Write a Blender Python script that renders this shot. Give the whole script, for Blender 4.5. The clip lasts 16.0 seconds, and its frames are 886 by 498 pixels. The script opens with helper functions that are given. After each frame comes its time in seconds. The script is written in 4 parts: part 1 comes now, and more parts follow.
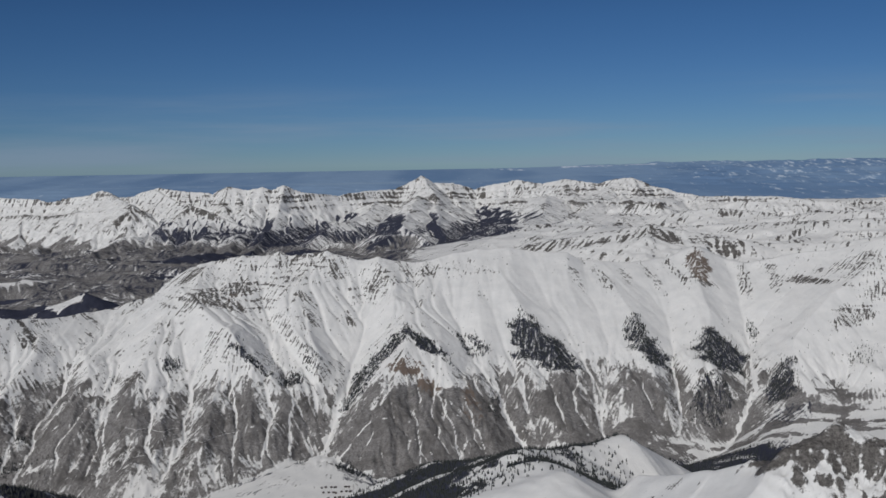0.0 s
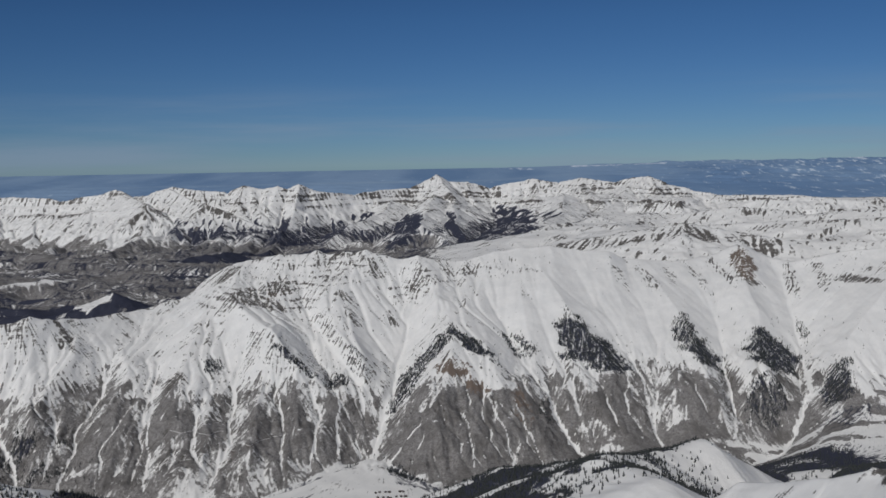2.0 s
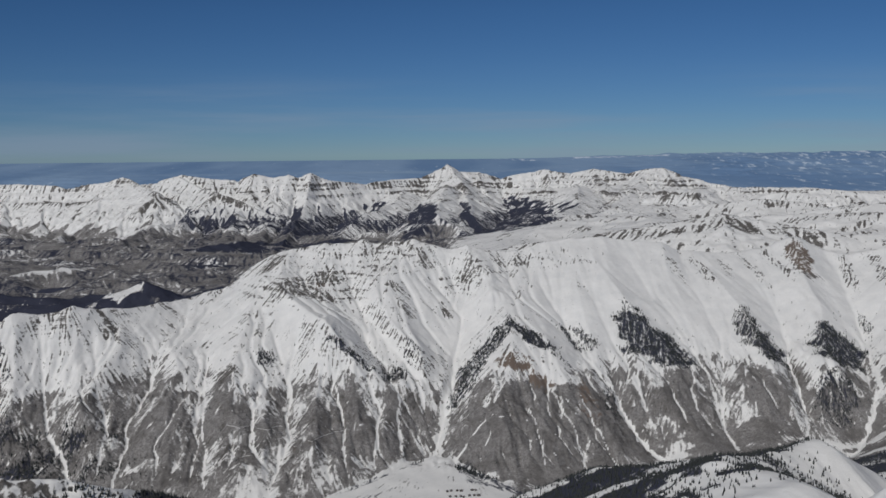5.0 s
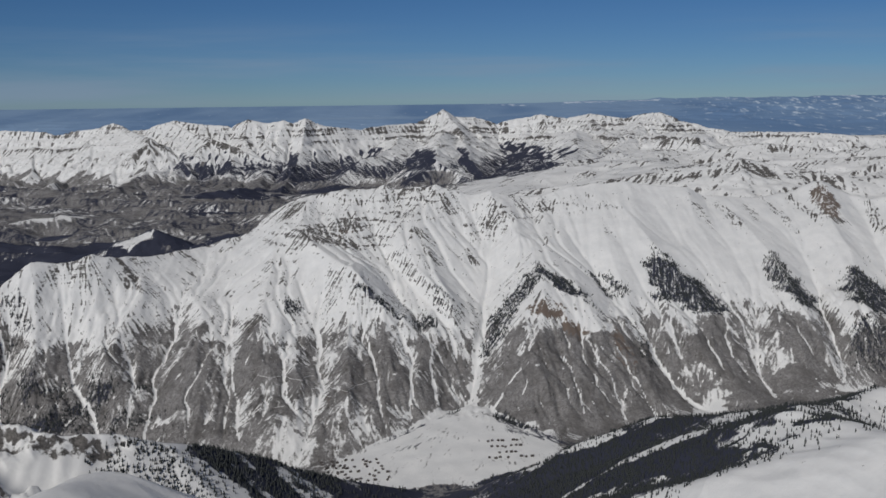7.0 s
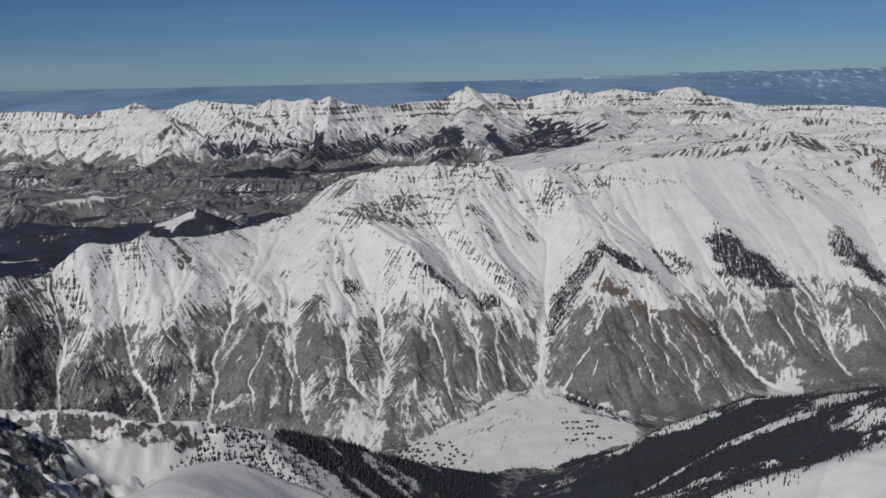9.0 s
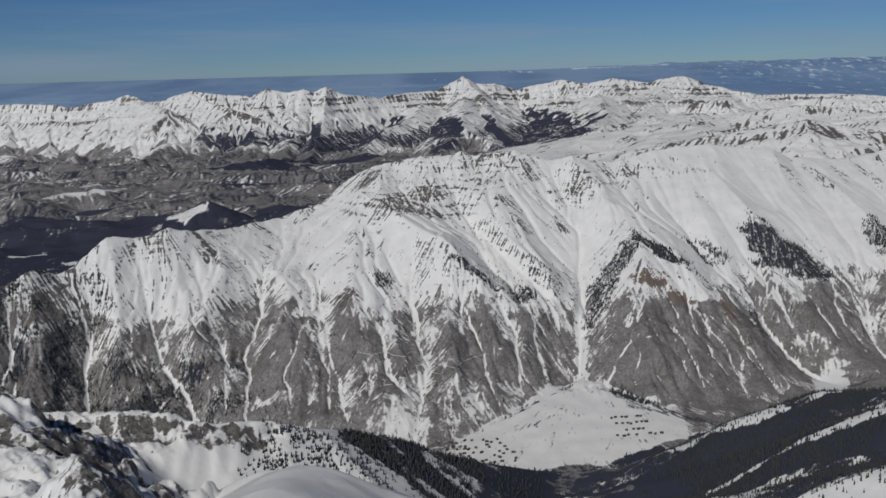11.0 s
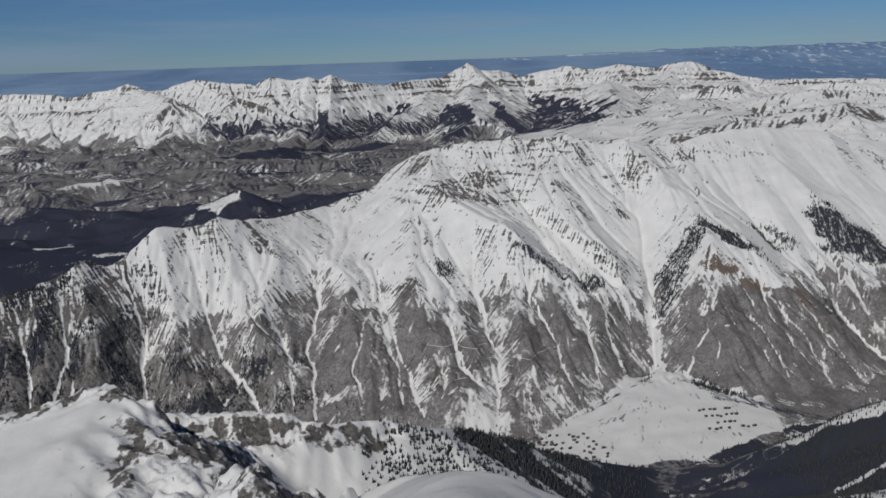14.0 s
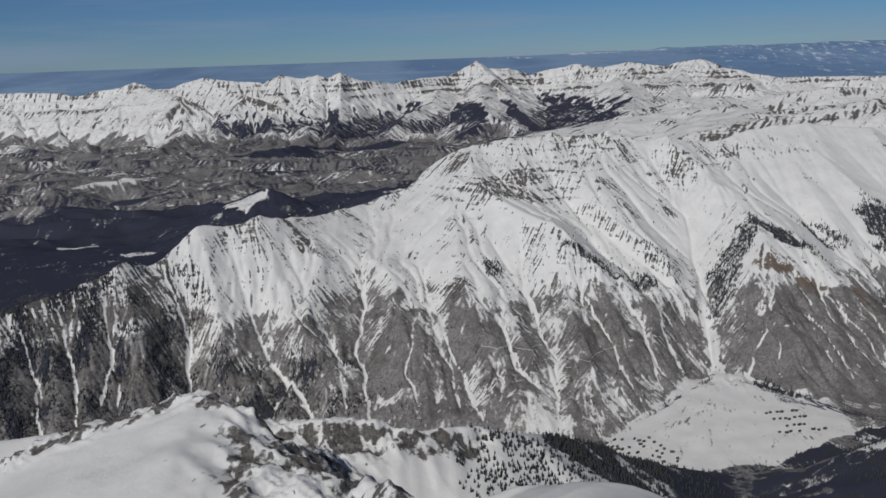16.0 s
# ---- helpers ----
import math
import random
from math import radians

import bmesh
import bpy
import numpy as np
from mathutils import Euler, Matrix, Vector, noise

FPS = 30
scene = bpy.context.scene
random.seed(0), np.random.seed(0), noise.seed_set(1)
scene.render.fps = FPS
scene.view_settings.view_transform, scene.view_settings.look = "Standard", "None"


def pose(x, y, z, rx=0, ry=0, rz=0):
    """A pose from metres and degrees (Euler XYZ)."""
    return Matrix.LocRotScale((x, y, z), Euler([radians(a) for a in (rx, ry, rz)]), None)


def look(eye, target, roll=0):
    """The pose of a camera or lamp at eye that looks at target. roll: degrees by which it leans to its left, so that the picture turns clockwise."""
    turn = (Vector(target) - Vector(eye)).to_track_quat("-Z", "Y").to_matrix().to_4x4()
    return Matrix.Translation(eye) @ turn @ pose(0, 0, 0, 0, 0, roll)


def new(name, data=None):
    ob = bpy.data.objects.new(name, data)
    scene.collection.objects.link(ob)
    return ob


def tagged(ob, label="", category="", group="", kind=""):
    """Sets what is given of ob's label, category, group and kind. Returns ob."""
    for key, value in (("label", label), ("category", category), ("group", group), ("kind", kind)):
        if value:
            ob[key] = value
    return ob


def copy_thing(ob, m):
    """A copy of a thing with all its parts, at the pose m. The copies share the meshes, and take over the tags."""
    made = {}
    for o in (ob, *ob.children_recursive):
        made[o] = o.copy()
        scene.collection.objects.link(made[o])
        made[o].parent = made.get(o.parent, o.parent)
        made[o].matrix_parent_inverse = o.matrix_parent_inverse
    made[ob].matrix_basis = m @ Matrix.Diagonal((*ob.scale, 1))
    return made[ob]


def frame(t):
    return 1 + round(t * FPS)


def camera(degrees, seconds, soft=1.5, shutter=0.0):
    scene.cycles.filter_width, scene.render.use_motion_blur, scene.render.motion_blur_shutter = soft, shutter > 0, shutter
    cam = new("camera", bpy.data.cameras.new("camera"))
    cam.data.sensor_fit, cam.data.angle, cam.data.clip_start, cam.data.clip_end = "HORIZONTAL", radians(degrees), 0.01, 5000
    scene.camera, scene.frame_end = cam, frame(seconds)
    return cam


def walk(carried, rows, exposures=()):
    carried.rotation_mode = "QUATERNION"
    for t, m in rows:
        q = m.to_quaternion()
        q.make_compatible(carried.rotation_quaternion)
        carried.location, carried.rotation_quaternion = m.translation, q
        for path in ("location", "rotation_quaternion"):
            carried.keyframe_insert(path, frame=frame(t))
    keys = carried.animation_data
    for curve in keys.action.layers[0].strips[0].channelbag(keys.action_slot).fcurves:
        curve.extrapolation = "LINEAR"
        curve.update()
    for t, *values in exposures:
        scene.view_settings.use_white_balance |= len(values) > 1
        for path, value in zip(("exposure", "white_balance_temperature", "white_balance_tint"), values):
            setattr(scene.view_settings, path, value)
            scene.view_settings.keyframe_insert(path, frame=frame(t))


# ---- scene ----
cam = camera(44.5, 16.0, soft=1.6)
METRES, EYE, TILT, LEAN, TURN = 300.0, 210.0, -4.5, 1.0, 0.0
ROWS = [
    (0.0, 0.0, 0.0, 0.0, 0.0, 0.0, -0.0),
    (0.5, -0.0277, 0.0161, -0.0008, 0.28, 0.08, 0.04),
    (1.0, -0.0559, 0.0314, -0.0016, 0.3, 0.2, 0.02),
    (1.5, -0.0835, 0.0467, -0.0029, 0.17, 0.13, 0.03),
    (2.0, -0.112, 0.0615, -0.0036, 0.06, -0.01, 0.03),
    (2.5, -0.1411, 0.0758, -0.0044, 0.07, -0.08, -0.03),
    (3.0, -0.1687, 0.0912, -0.0054, 0.14, -0.03, -0.07),
    (5.5, -0.3049, 0.1638, -0.0102, -0.7, -0.89, -0.28),
    (6.0, -0.3313, 0.1791, -0.0116, -0.64, -1.9, 0.21),
    (6.5, -0.3601, 0.1938, -0.0112, -0.88, -2.57, 0.32),
    (7.0, -0.388, 0.2076, -0.0113, -1.48, -3.3, -0.18),
    (7.5, -0.417, 0.2224, -0.0124, -1.38, -3.52, -0.2),
    (8.0, -0.4452, 0.2381, -0.0134, -0.97, -3.94, 0.1),
    (8.5, -0.4719, 0.253, -0.0145, -1.12, -4.32, 0.26),
    (9.0, -0.4984, 0.2682, -0.0156, -0.93, -4.46, 0.35),
    (11.5, -0.6368, 0.3415, -0.0209, -2.09, -5.08, 0.72),
    (12.0, -0.6626, 0.3564, -0.0223, -2.14, -5.31, 0.76),
    (12.5, -0.6895, 0.3716, -0.0236, -2.25, -5.61, 0.95),
    (13.0, -0.7177, 0.3868, -0.0246, -2.46, -5.75, 1.02),
    (13.5, -0.7433, 0.4021, -0.0254, -2.64, -5.6, 1.08),
    (14.0, -0.7719, 0.4173, -0.0275, -2.81, -5.48, 1.08),
    (14.5, -0.7984, 0.4324, -0.0284, -2.48, -5.35, 1.14),
    (15.0, -0.825, 0.447, -0.0295, -2.84, -5.39, 1.09),
    (15.5, -0.8517, 0.462, -0.0307, -3.08, -5.44, 1.08),
    (16.0, -0.878, 0.4768, -0.0322, -3.11, -5.51, 1.14),
]
walk(cam, [(t, pose(0, 0, EYE, TILT, LEAN, TURN) @ pose(METRES * x, METRES * y, METRES * z, 90 + pitch, roll, yaw)) for t, x, y, z, yaw, pitch, roll in ROWS])


# ---------------------------------------------------------------- daylight
SUN_UP, SUN_ROUND = 37.0, 206.0  # height over the horizon, and degrees clockwise from ahead (+y)
world = bpy.data.worlds.new("world")
scene.world = world
world.use_nodes = True
wn, wl = world.node_tree.nodes, world.node_tree.links
sky = wn.new("ShaderNodeTexSky")
sky.sky_type, sky.sun_disc = "NISHITA", False
sky.sun_elevation, sky.sun_rotation = radians(SUN_UP), radians(SUN_ROUND)
sky.altitude, sky.air_density, sky.dust_density, sky.ozone_density = 4500, 1.0, 0.6, 1.6
tint = wn.new("ShaderNodeMix")
tint.data_type, tint.blend_type = "RGBA", "MULTIPLY"
tint.inputs[0].default_value = 1.0
where = wn.new("ShaderNodeTexCoord")
apart = wn.new("ShaderNodeSeparateXYZ")
wl.new(where.outputs["Generated"], apart.inputs[0])
rise = wn.new("ShaderNodeMapRange")
rise.inputs["From Min"].default_value, rise.inputs["From Max"].default_value = 0.0, 0.13
wl.new(apart.outputs["Z"], rise.inputs["Value"])
air = wn.new("ShaderNodeMix")  # paler and bluer air towards the horizon
air.data_type = "RGBA"
air.inputs[6].default_value, air.inputs[7].default_value = (0.41, 0.535, 0.735, 1.0), (0.465, 0.70, 0.87, 1.0)
wl.new(rise.outputs["Result"], air.inputs[0])
wl.new(air.outputs[2], tint.inputs[7])
deep = wn.new("ShaderNodeGamma")
deep.inputs["Gamma"].default_value = 1.35
wl.new(sky.outputs["Color"], deep.inputs["Color"])
wl.new(deep.outputs["Color"], tint.inputs[6])
# thin veils of high cloud, low over the horizon
veil_at = wn.new("ShaderNodeMapping")
veil_at.inputs["Scale"].default_value = (2.2, 2.2, 34.0)
wl.new(where.outputs["Generated"], veil_at.inputs["Vector"])
veil = wn.new("ShaderNodeTexNoise")
veil.inputs["Scale"].default_value, veil.inputs["Detail"].default_value, veil.inputs["Roughness"].default_value = 1.3, 5.0, 0.55
wl.new(veil_at.outputs["Vector"], veil.inputs["Vector"])
thin = wn.new("ShaderNodeMapRange")
thin.interpolation_type = "SMOOTHSTEP"
thin.inputs["From Min"].default_value, thin.inputs["From Max"].default_value, thin.inputs["To Max"].default_value = 0.4, 0.75, 0.6
wl.new(veil.outputs["Fac"], thin.inputs["Value"])
low_ = wn.new("ShaderNodeMapRange")
low_.interpolation_type = "SMOOTHSTEP"
low_.inputs["From Min"].default_value, low_.inputs["From Max"].default_value = 0.085, 0.02
wl.new(apart.outputs["Z"], low_.inputs["Value"])
share_ = wn.new("ShaderNodeMath")
share_.operation = "MULTIPLY"
wl.new(thin.outputs["Result"], share_.inputs[0])
wl.new(low_.outputs["Result"], share_.inputs[1])
cloudy = wn.new("ShaderNodeMix")
cloudy.data_type = "RGBA"
cloudy.inputs[7].default_value = (9.5, 12.6, 17.2, 1.0)
wl.new(share_.outputs[0], cloudy.inputs[0])
wl.new(tint.outputs[2], cloudy.inputs[6])
wl.new(cloudy.outputs[2], wn["Background"].inputs["Color"])
wn["Background"].inputs["Strength"].default_value = 0.021
sun = new("sun", bpy.data.lights.new("sun", "SUN"))
sun.data.energy, sun.data.angle, sun.data.color = 2.3, radians(0.55), (1.0, 0.968, 0.905)
a, e = radians(SUN_ROUND), radians(SUN_UP)
sun.matrix_world = look((800 * math.sin(a) * math.cos(e), 800 * math.cos(a) * math.cos(e), 800 * math.sin(e)), (0, 0, 0))
scene.view_settings.exposure = 0.0


# ---------------------------------------------------------------- materials
class Nodes:
    """A short way to write shader nodes."""

    def __init__(self, name):
        self.mat = bpy.data.materials.new(name)
        self.mat.use_nodes = True
        self.tree = self.mat.node_tree
        self.bsdf = self.tree.nodes["Principled BSDF"]

    def put(self, socket, value):
        if isinstance(value, bpy.types.NodeSocket):
            self.tree.links.new(value, socket)
        elif value is not None:
            socket.default_value = value

    def attribute(self, name):
        n = self.tree.nodes.new("ShaderNodeAttribute")
        n.attribute_name = name
        return n.outputs["Fac"]

    def place(self, scale=(1, 1, 1)):
        n = self.tree.nodes.new("ShaderNodeNewGeometry")
        m = self.tree.nodes.new("ShaderNodeMapping")
        m.inputs["Scale"].default_value = scale
        self.tree.links.new(n.outputs["Position"], m.inputs["Vector"])
        return m.outputs["Vector"]

    def noise(self, vector, scale, detail=4.0, rough_=0.55):
        n = self.tree.nodes.new("ShaderNodeTexNoise")
        self.put(n.inputs["Vector"], vector)
        n.inputs["Scale"].default_value, n.inputs["Detail"].default_value, n.inputs["Roughness"].default_value = scale, detail, rough_
        return n.outputs["Fac"]

    def math(self, how, a, b=None, c=None):
        n = self.tree.nodes.new("ShaderNodeMath")
        n.operation = how
        for i, v in enumerate((a, b, c)):
            self.put(n.inputs[i], v)
        return n.outputs[0]

    def span(self, v, a, b, smooth=True):
        n = self.tree.nodes.new("ShaderNodeMapRange")
        n.interpolation_type = "SMOOTHSTEP" if smooth else "LINEAR"
        self.put(n.inputs["Value"], v)
        self.put(n.inputs["From Min"], a)
        self.put(n.inputs["From Max"], b)
        return n.outputs["Result"]

    def mix(self, f, a, b):
        n = self.tree.nodes.new("ShaderNodeMix")
        n.data_type = "RGBA"
        self.put(n.inputs[0], f)
        for i, v in ((6, a), (7, b)):
            self.put(n.inputs[i], (*v, 1.0) if isinstance(v, tuple) and len(v) == 3 else v)
        return n.outputs[2]

    def bump(self, height, strength, distance):
        n = self.tree.nodes.new("ShaderNodeBump")
        n.inputs["Strength"].default_value, n.inputs["Distance"].default_value = strength, distance
        self.put(n.inputs["Height"], height)
        self.put(self.bsdf.inputs["Normal"], n.outputs["Normal"])

    def done(self, colour, roughness=0.8, specular=0.25):
        self.put(self.bsdf.inputs["Base Color"], (*colour, 1.0) if isinstance(colour, tuple) else colour)
        self.put(self.bsdf.inputs["Roughness"], roughness)
        self.bsdf.inputs["Specular IOR Level"].default_value = specular
        return self.mat


def mountain_material():
    """Wind-packed snow over rock, scree, bare brush and dark conifer woods, by how much of each grows or shows."""
    n = Nodes("snowy_mountain")
    p = n.place()
    fine = n.noise(p, 0.7, 6.0, 0.7)
    mid = n.noise(p, 0.09, 4.0, 0.6)
    streak = n.math("ADD", n.math("MULTIPLY", n.attribute("streak"), 0.75), n.math("MULTIPLY", n.noise(n.place((1.0, 0.3, 0.5)), 0.8, 4.0, 0.65), 0.25))
    snow = n.mix(n.span(mid, 0.3, 0.7), (0.77, 0.775, 0.78), (0.85, 0.85, 0.85))
    grit = n.noise(p, 2.3, 4.0, 0.7)
    rock = n.mix(n.span(n.math("ADD", n.math("MULTIPLY", fine, 0.6), n.math("MULTIPLY", grit, 0.4)), 0.35, 0.65), (0.05, 0.0465, 0.045), (0.205, 0.194, 0.187))
    rock = n.mix(n.math("MULTIPLY", n.attribute("rust"), 0.85), rock, (0.19, 0.145, 0.12))
    wood = n.mix(n.span(n.math("ADD", n.math("MULTIPLY", fine, 0.5), n.math("MULTIPLY", grit, 0.5)), 0.36, 0.64), (0.112, 0.108, 0.109), (0.365, 0.356, 0.357))
    wood = n.mix(n.math("MULTIPLY", n.span(n.noise(p, 0.06, 6.0, 0.68), 0.42, 0.66), 0.75), wood, (0.115, 0.109, 0.107))
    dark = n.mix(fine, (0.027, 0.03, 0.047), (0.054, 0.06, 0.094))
    cover = n.math("ADD", n.math("MULTIPLY", streak, 0.36), n.math("ADD", n.math("MULTIPLY", fine, 0.4), n.math("MULTIPLY", mid, 0.24)))

    strata = n.noise(n.place((0.1, 0.1, 1.0)), 0.5, 3.0, 0.6)
    lumps = n.noise(n.place((1.0, 0.7, 1.4)), 0.33, 7.0, 0.72)
    stony = n.math("ADD", n.math("ADD", n.math("MULTIPLY", streak, 0.75), n.math("MULTIPLY", strata, 0.4)), n.math("ADD", n.math("MULTIPLY", lumps, 0.7), n.math("MULTIPLY", mid, 0.15)))
    stony = n.math("SUBTRACT", stony, 0.5)
    twiggy = n.math("ADD", n.math("ADD", n.math("MULTIPLY", streak, 0.55), n.math("MULTIPLY", grit, 0.5)), n.math("ADD", n.math("MULTIPLY", lumps, 0.6), n.math("MULTIPLY", mid, 0.25)))
    twiggy = n.math("SUBTRACT", twiggy, 0.45)

    def share(name, soft=0.09, cover=cover):
        """Where the cover wins over the snow, with ragged edges."""
        a = n.math("SUBTRACT", 1.12, n.math("MULTIPLY", n.attribute(name), 1.24))
        lo = n.math("SUBTRACT", n.math("ADD", n.math("MULTIPLY", a, 0.5), 0.25), soft)
        hi = n.math("ADD", lo, 2 * soft)
        return n.span(cover, lo, hi)

    c = n.mix(share("brush", 0.08, twiggy), snow, wood)
    c = n.mix(share("rock", 0.075, stony), c, rock)
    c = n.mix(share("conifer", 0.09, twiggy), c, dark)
    n.bump(n.math("ADD", fine, n.math("MULTIPLY", mid, 1.5)), 0.24, 0.9)
    return n.done(c, 0.75, 0.2)


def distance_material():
    """Far tableland with scattered snow, the blue of hazy air put into its colours."""
    n = Nodes("painted_blue_haze")
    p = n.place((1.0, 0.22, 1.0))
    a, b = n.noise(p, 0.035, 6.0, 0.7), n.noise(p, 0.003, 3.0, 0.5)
    hazed_c = n.mix(n.span(b, 0.35, 0.65), (0.11, 0.185, 0.315), (0.17, 0.255, 0.385))
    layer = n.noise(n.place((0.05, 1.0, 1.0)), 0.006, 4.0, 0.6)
    hazed_c = n.mix(n.math("MULTIPLY", n.span(layer, 0.5, 0.72), 0.35), hazed_c, (0.24, 0.32, 0.42))
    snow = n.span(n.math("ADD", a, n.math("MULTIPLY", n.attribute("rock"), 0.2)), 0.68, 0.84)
    c = n.mix(n.math("MULTIPLY", snow, 0.6), hazed_c, (0.6, 0.67, 0.74))
    # the backdrop glows a little, in place of light scattered by the air
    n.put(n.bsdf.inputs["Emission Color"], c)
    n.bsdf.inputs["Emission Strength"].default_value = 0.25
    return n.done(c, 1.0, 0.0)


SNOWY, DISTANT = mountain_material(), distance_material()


# ---------------------------------------------------------------- lie of the land
# Metres at about one to nine and a half; x to the east, y to the north, z above the valley floor.


COSINES, SINES = np.cos(np.arange(4096) * math.pi / 2048), np.sin(np.arange(4096) * math.pi / 2048)


def rough(x, y, seed=0):
    """Smooth gradient noise, about -0.7 to 0.7, with a wavelength of 1."""
    ix, iy = np.floor(x).astype(np.int64), np.floor(y).astype(np.int64)
    fx, fy = x - ix, y - iy
    total = 0.0
    for dx in (0, 1):
        for dy in (0, 1):
            h = ((ix + dx) * 374761393 + (iy + dy) * 668265263 + seed * 974634541) & 0xFFFFFFFF
            h = ((h ^ (h >> 13)) * 1274126177) & 0xFFFFFFFF
            a = (h ^ (h >> 16)) >> 20
            wx, wy = (fx if dx else 1 - fx), (fy if dy else 1 - fy)
            w = wx * wx * wx * (wx * (wx * 6 - 15) + 10) * wy * wy * wy * (wy * (wy * 6 - 15) + 10)
            total = total + w * (COSINES[a] * (fx - dx) + SINES[a] * (fy - dy))
    return total * 1.4


def fractal(x, y, octaves, seed=0, gain=0.5):
    total, amp = 0.0, 1.0
    for o in range(octaves):
        total = total + amp * rough(x * 2.03**o + 17.3 * o, y * 2.03**o - 9.1 * o, seed + o)
        amp *= gain
    return total


def ridged(x, y, octaves, seed=0, gain=0.5):
    """Sharp crests and round hollows, about -0.5 to 0.5."""
    total, amp = 0.0, 1.0
    for o in range(octaves):
        total = total + amp * (0.5 - 1.9 * np.abs(rough(x * 2.07**o + 5.7 * o, y * 2.07**o + 3.3 * o, seed + o)))
        amp *= gain
    return total


def step(a, b, v):
    t = np.clip((v - a) / (b - a), 0, 1)
    return t * t * (3 - 2 * t)


def along(x, y, pts):
    """The distance to a line of points (x, y, ...), and the rest of the points' numbers at its nearest place."""
    p = np.array(pts, float)
    best, rest = np.full(x.shape, 1e18), np.zeros(x.shape + (p.shape[1] - 2,))
    for a, b in zip(p[:-1], p[1:]):
        d = b[:2] - a[:2]
        t = np.clip(((x - a[0]) * d[0] + (y - a[1]) * d[1]) / (d @ d), 0, 1)
        e = (x - a[0] - t * d[0]) ** 2 + (y - a[1] - t * d[1]) ** 2
        near = e < best
        best = np.where(near, e, best)
        rest = np.where(near[..., None], a[2:] + t[..., None] * (b[2:] - a[2:]), rest)
    return np.sqrt(best), rest


def within(x, y, pts, reach):
    p = np.array(pts, float)
    return (x > p[:, 0].min() - reach) & (x < p[:, 0].max() + reach) & (y > p[:, 1].min() - reach) & (y < p[:, 1].max() + reach)


def higher(a, b, soft):
    """The greater of the two, with a rounded seam."""
    h = np.clip(0.5 + 0.5 * (a - b) / soft, 0, 1)
    return b + (a - b) * h + soft * h * (1 - h)


# the crest of the long ridge beyond the valley: x, y, z
CREST = [(-900, 560, 40), (-560, 640, 52), (-467, 700, 69), (-432, 735, 78), (-415, 752, 83), (-404, 768, 81), (-378, 800, 96), (-334, 825, 98),
         (-316, 845, 94), (-300, 872, 93), (-281, 898, 95), (-257, 915, 99), (-241, 915, 107), (-228, 921, 117), (-214, 922, 124), (-203, 927, 130), (-150, 931, 134), (-91, 931, 136), (-42, 932, 127),
         (-13, 935, 126), (11, 942, 133), (56, 950, 135), (107, 955, 130), (122, 958, 122), (158, 965, 120), (207, 980, 123), (233, 990, 131)]
CREST += [(254, 985, 122), (272, 975, 118), (308, 960, 124), (343, 945, 130), (380, 930, 136), (520, 880, 150), (900, 800, 150)]
# its foot along the valley
FOOT = [(-900, 520, 8), (-470, 600, 8), (-369, 690, 12), (-300, 668, 7), (-180, 640, 6), (-100, 690, 12), (-47, 662, 5), (10, 690, 9), (80, 735, 16),
        (150, 745, 20), (230, 755, 30), (320, 760, 45), (500, 740, 60), (900, 700, 70)]
# crests of the far range: x, y, z
FAR_WEST = [(-2600, 2700, 130), (-1300, 2640, 138), (-1064, 2600, 145), (-976, 2582, 141), (-940, 2575, 134), (-832, 2552, 149), (-796, 2545, 159),
            (-744, 2490, 144), (-696, 2430, 147), (-628, 2368, 167), (-565, 2363, 157), (-501, 2362, 152), (-469, 2362, 168), (-425, 2360, 157.5),
            (-395, 2368, 163), (-375, 2359, 156), (-348, 2346, 169), (-327, 2368, 155), (-283, 2411, 145), (-237, 2454, 141), (-176, 2508, 149)]
FAR_EAST = [(-113, 2562, 151), (-87, 2584, 159), (-54, 2611, 182), (-27, 2617, 164), (21, 2627, 162), (76, 2638, 144), (104, 2644, 152), (181, 2660, 167),
            (240, 2628, 155), (292, 2600, 168), (330, 2578, 160), (367, 2557, 154), (403, 2536, 167), (439, 2514, 170), (475, 2494, 151), (533, 2462, 135),
            (589, 2431, 128), (644, 2400, 128), (724, 2374, 127), (758, 2363, 122), (802, 2348, 114), (939, 2300, 117), (1300, 2250, 115), (2600, 2200, 110)]
# hills between the ridge and the far range: x, y, z, then slope and softness
MIDDLE = []
MIDDLE.append(([(60, 1260, 108), (130, 1235, 122), (230, 1209, 139), (290, 1200, 128), (350, 1180, 118), (420, 1150, 120), (560, 1120, 138)], 0.42))
MIDDLE.append(([(90, 1120, 112), (20, 1150, 106), (-60, 1190, 96)], 0.20))
MIDDLE.append(([(330, 1330, 96), (453, 1239, 110), (600, 1180, 132), (900, 1120, 150)], 0.38))
MIDDLE.append(([(160, 1560, 96), (300, 1580, 112), (430, 1520, 120), (600, 1450, 128), (900, 1380, 138)], 0.33))
MIDDLE.append(([(-372, 1100, 85), (-385, 1120, 80), (-420, 1150, 66)], 0.45))
# a low snowy shoulder behind the ridge's western end
MIDDLE.append(([(-348, 935, 70), (-330, 960, 77), (-312, 985, 83), (-286, 1000, 87), (-254, 1000, 91), (-236, 985, 97), (-215, 960, 109)], 0.4))
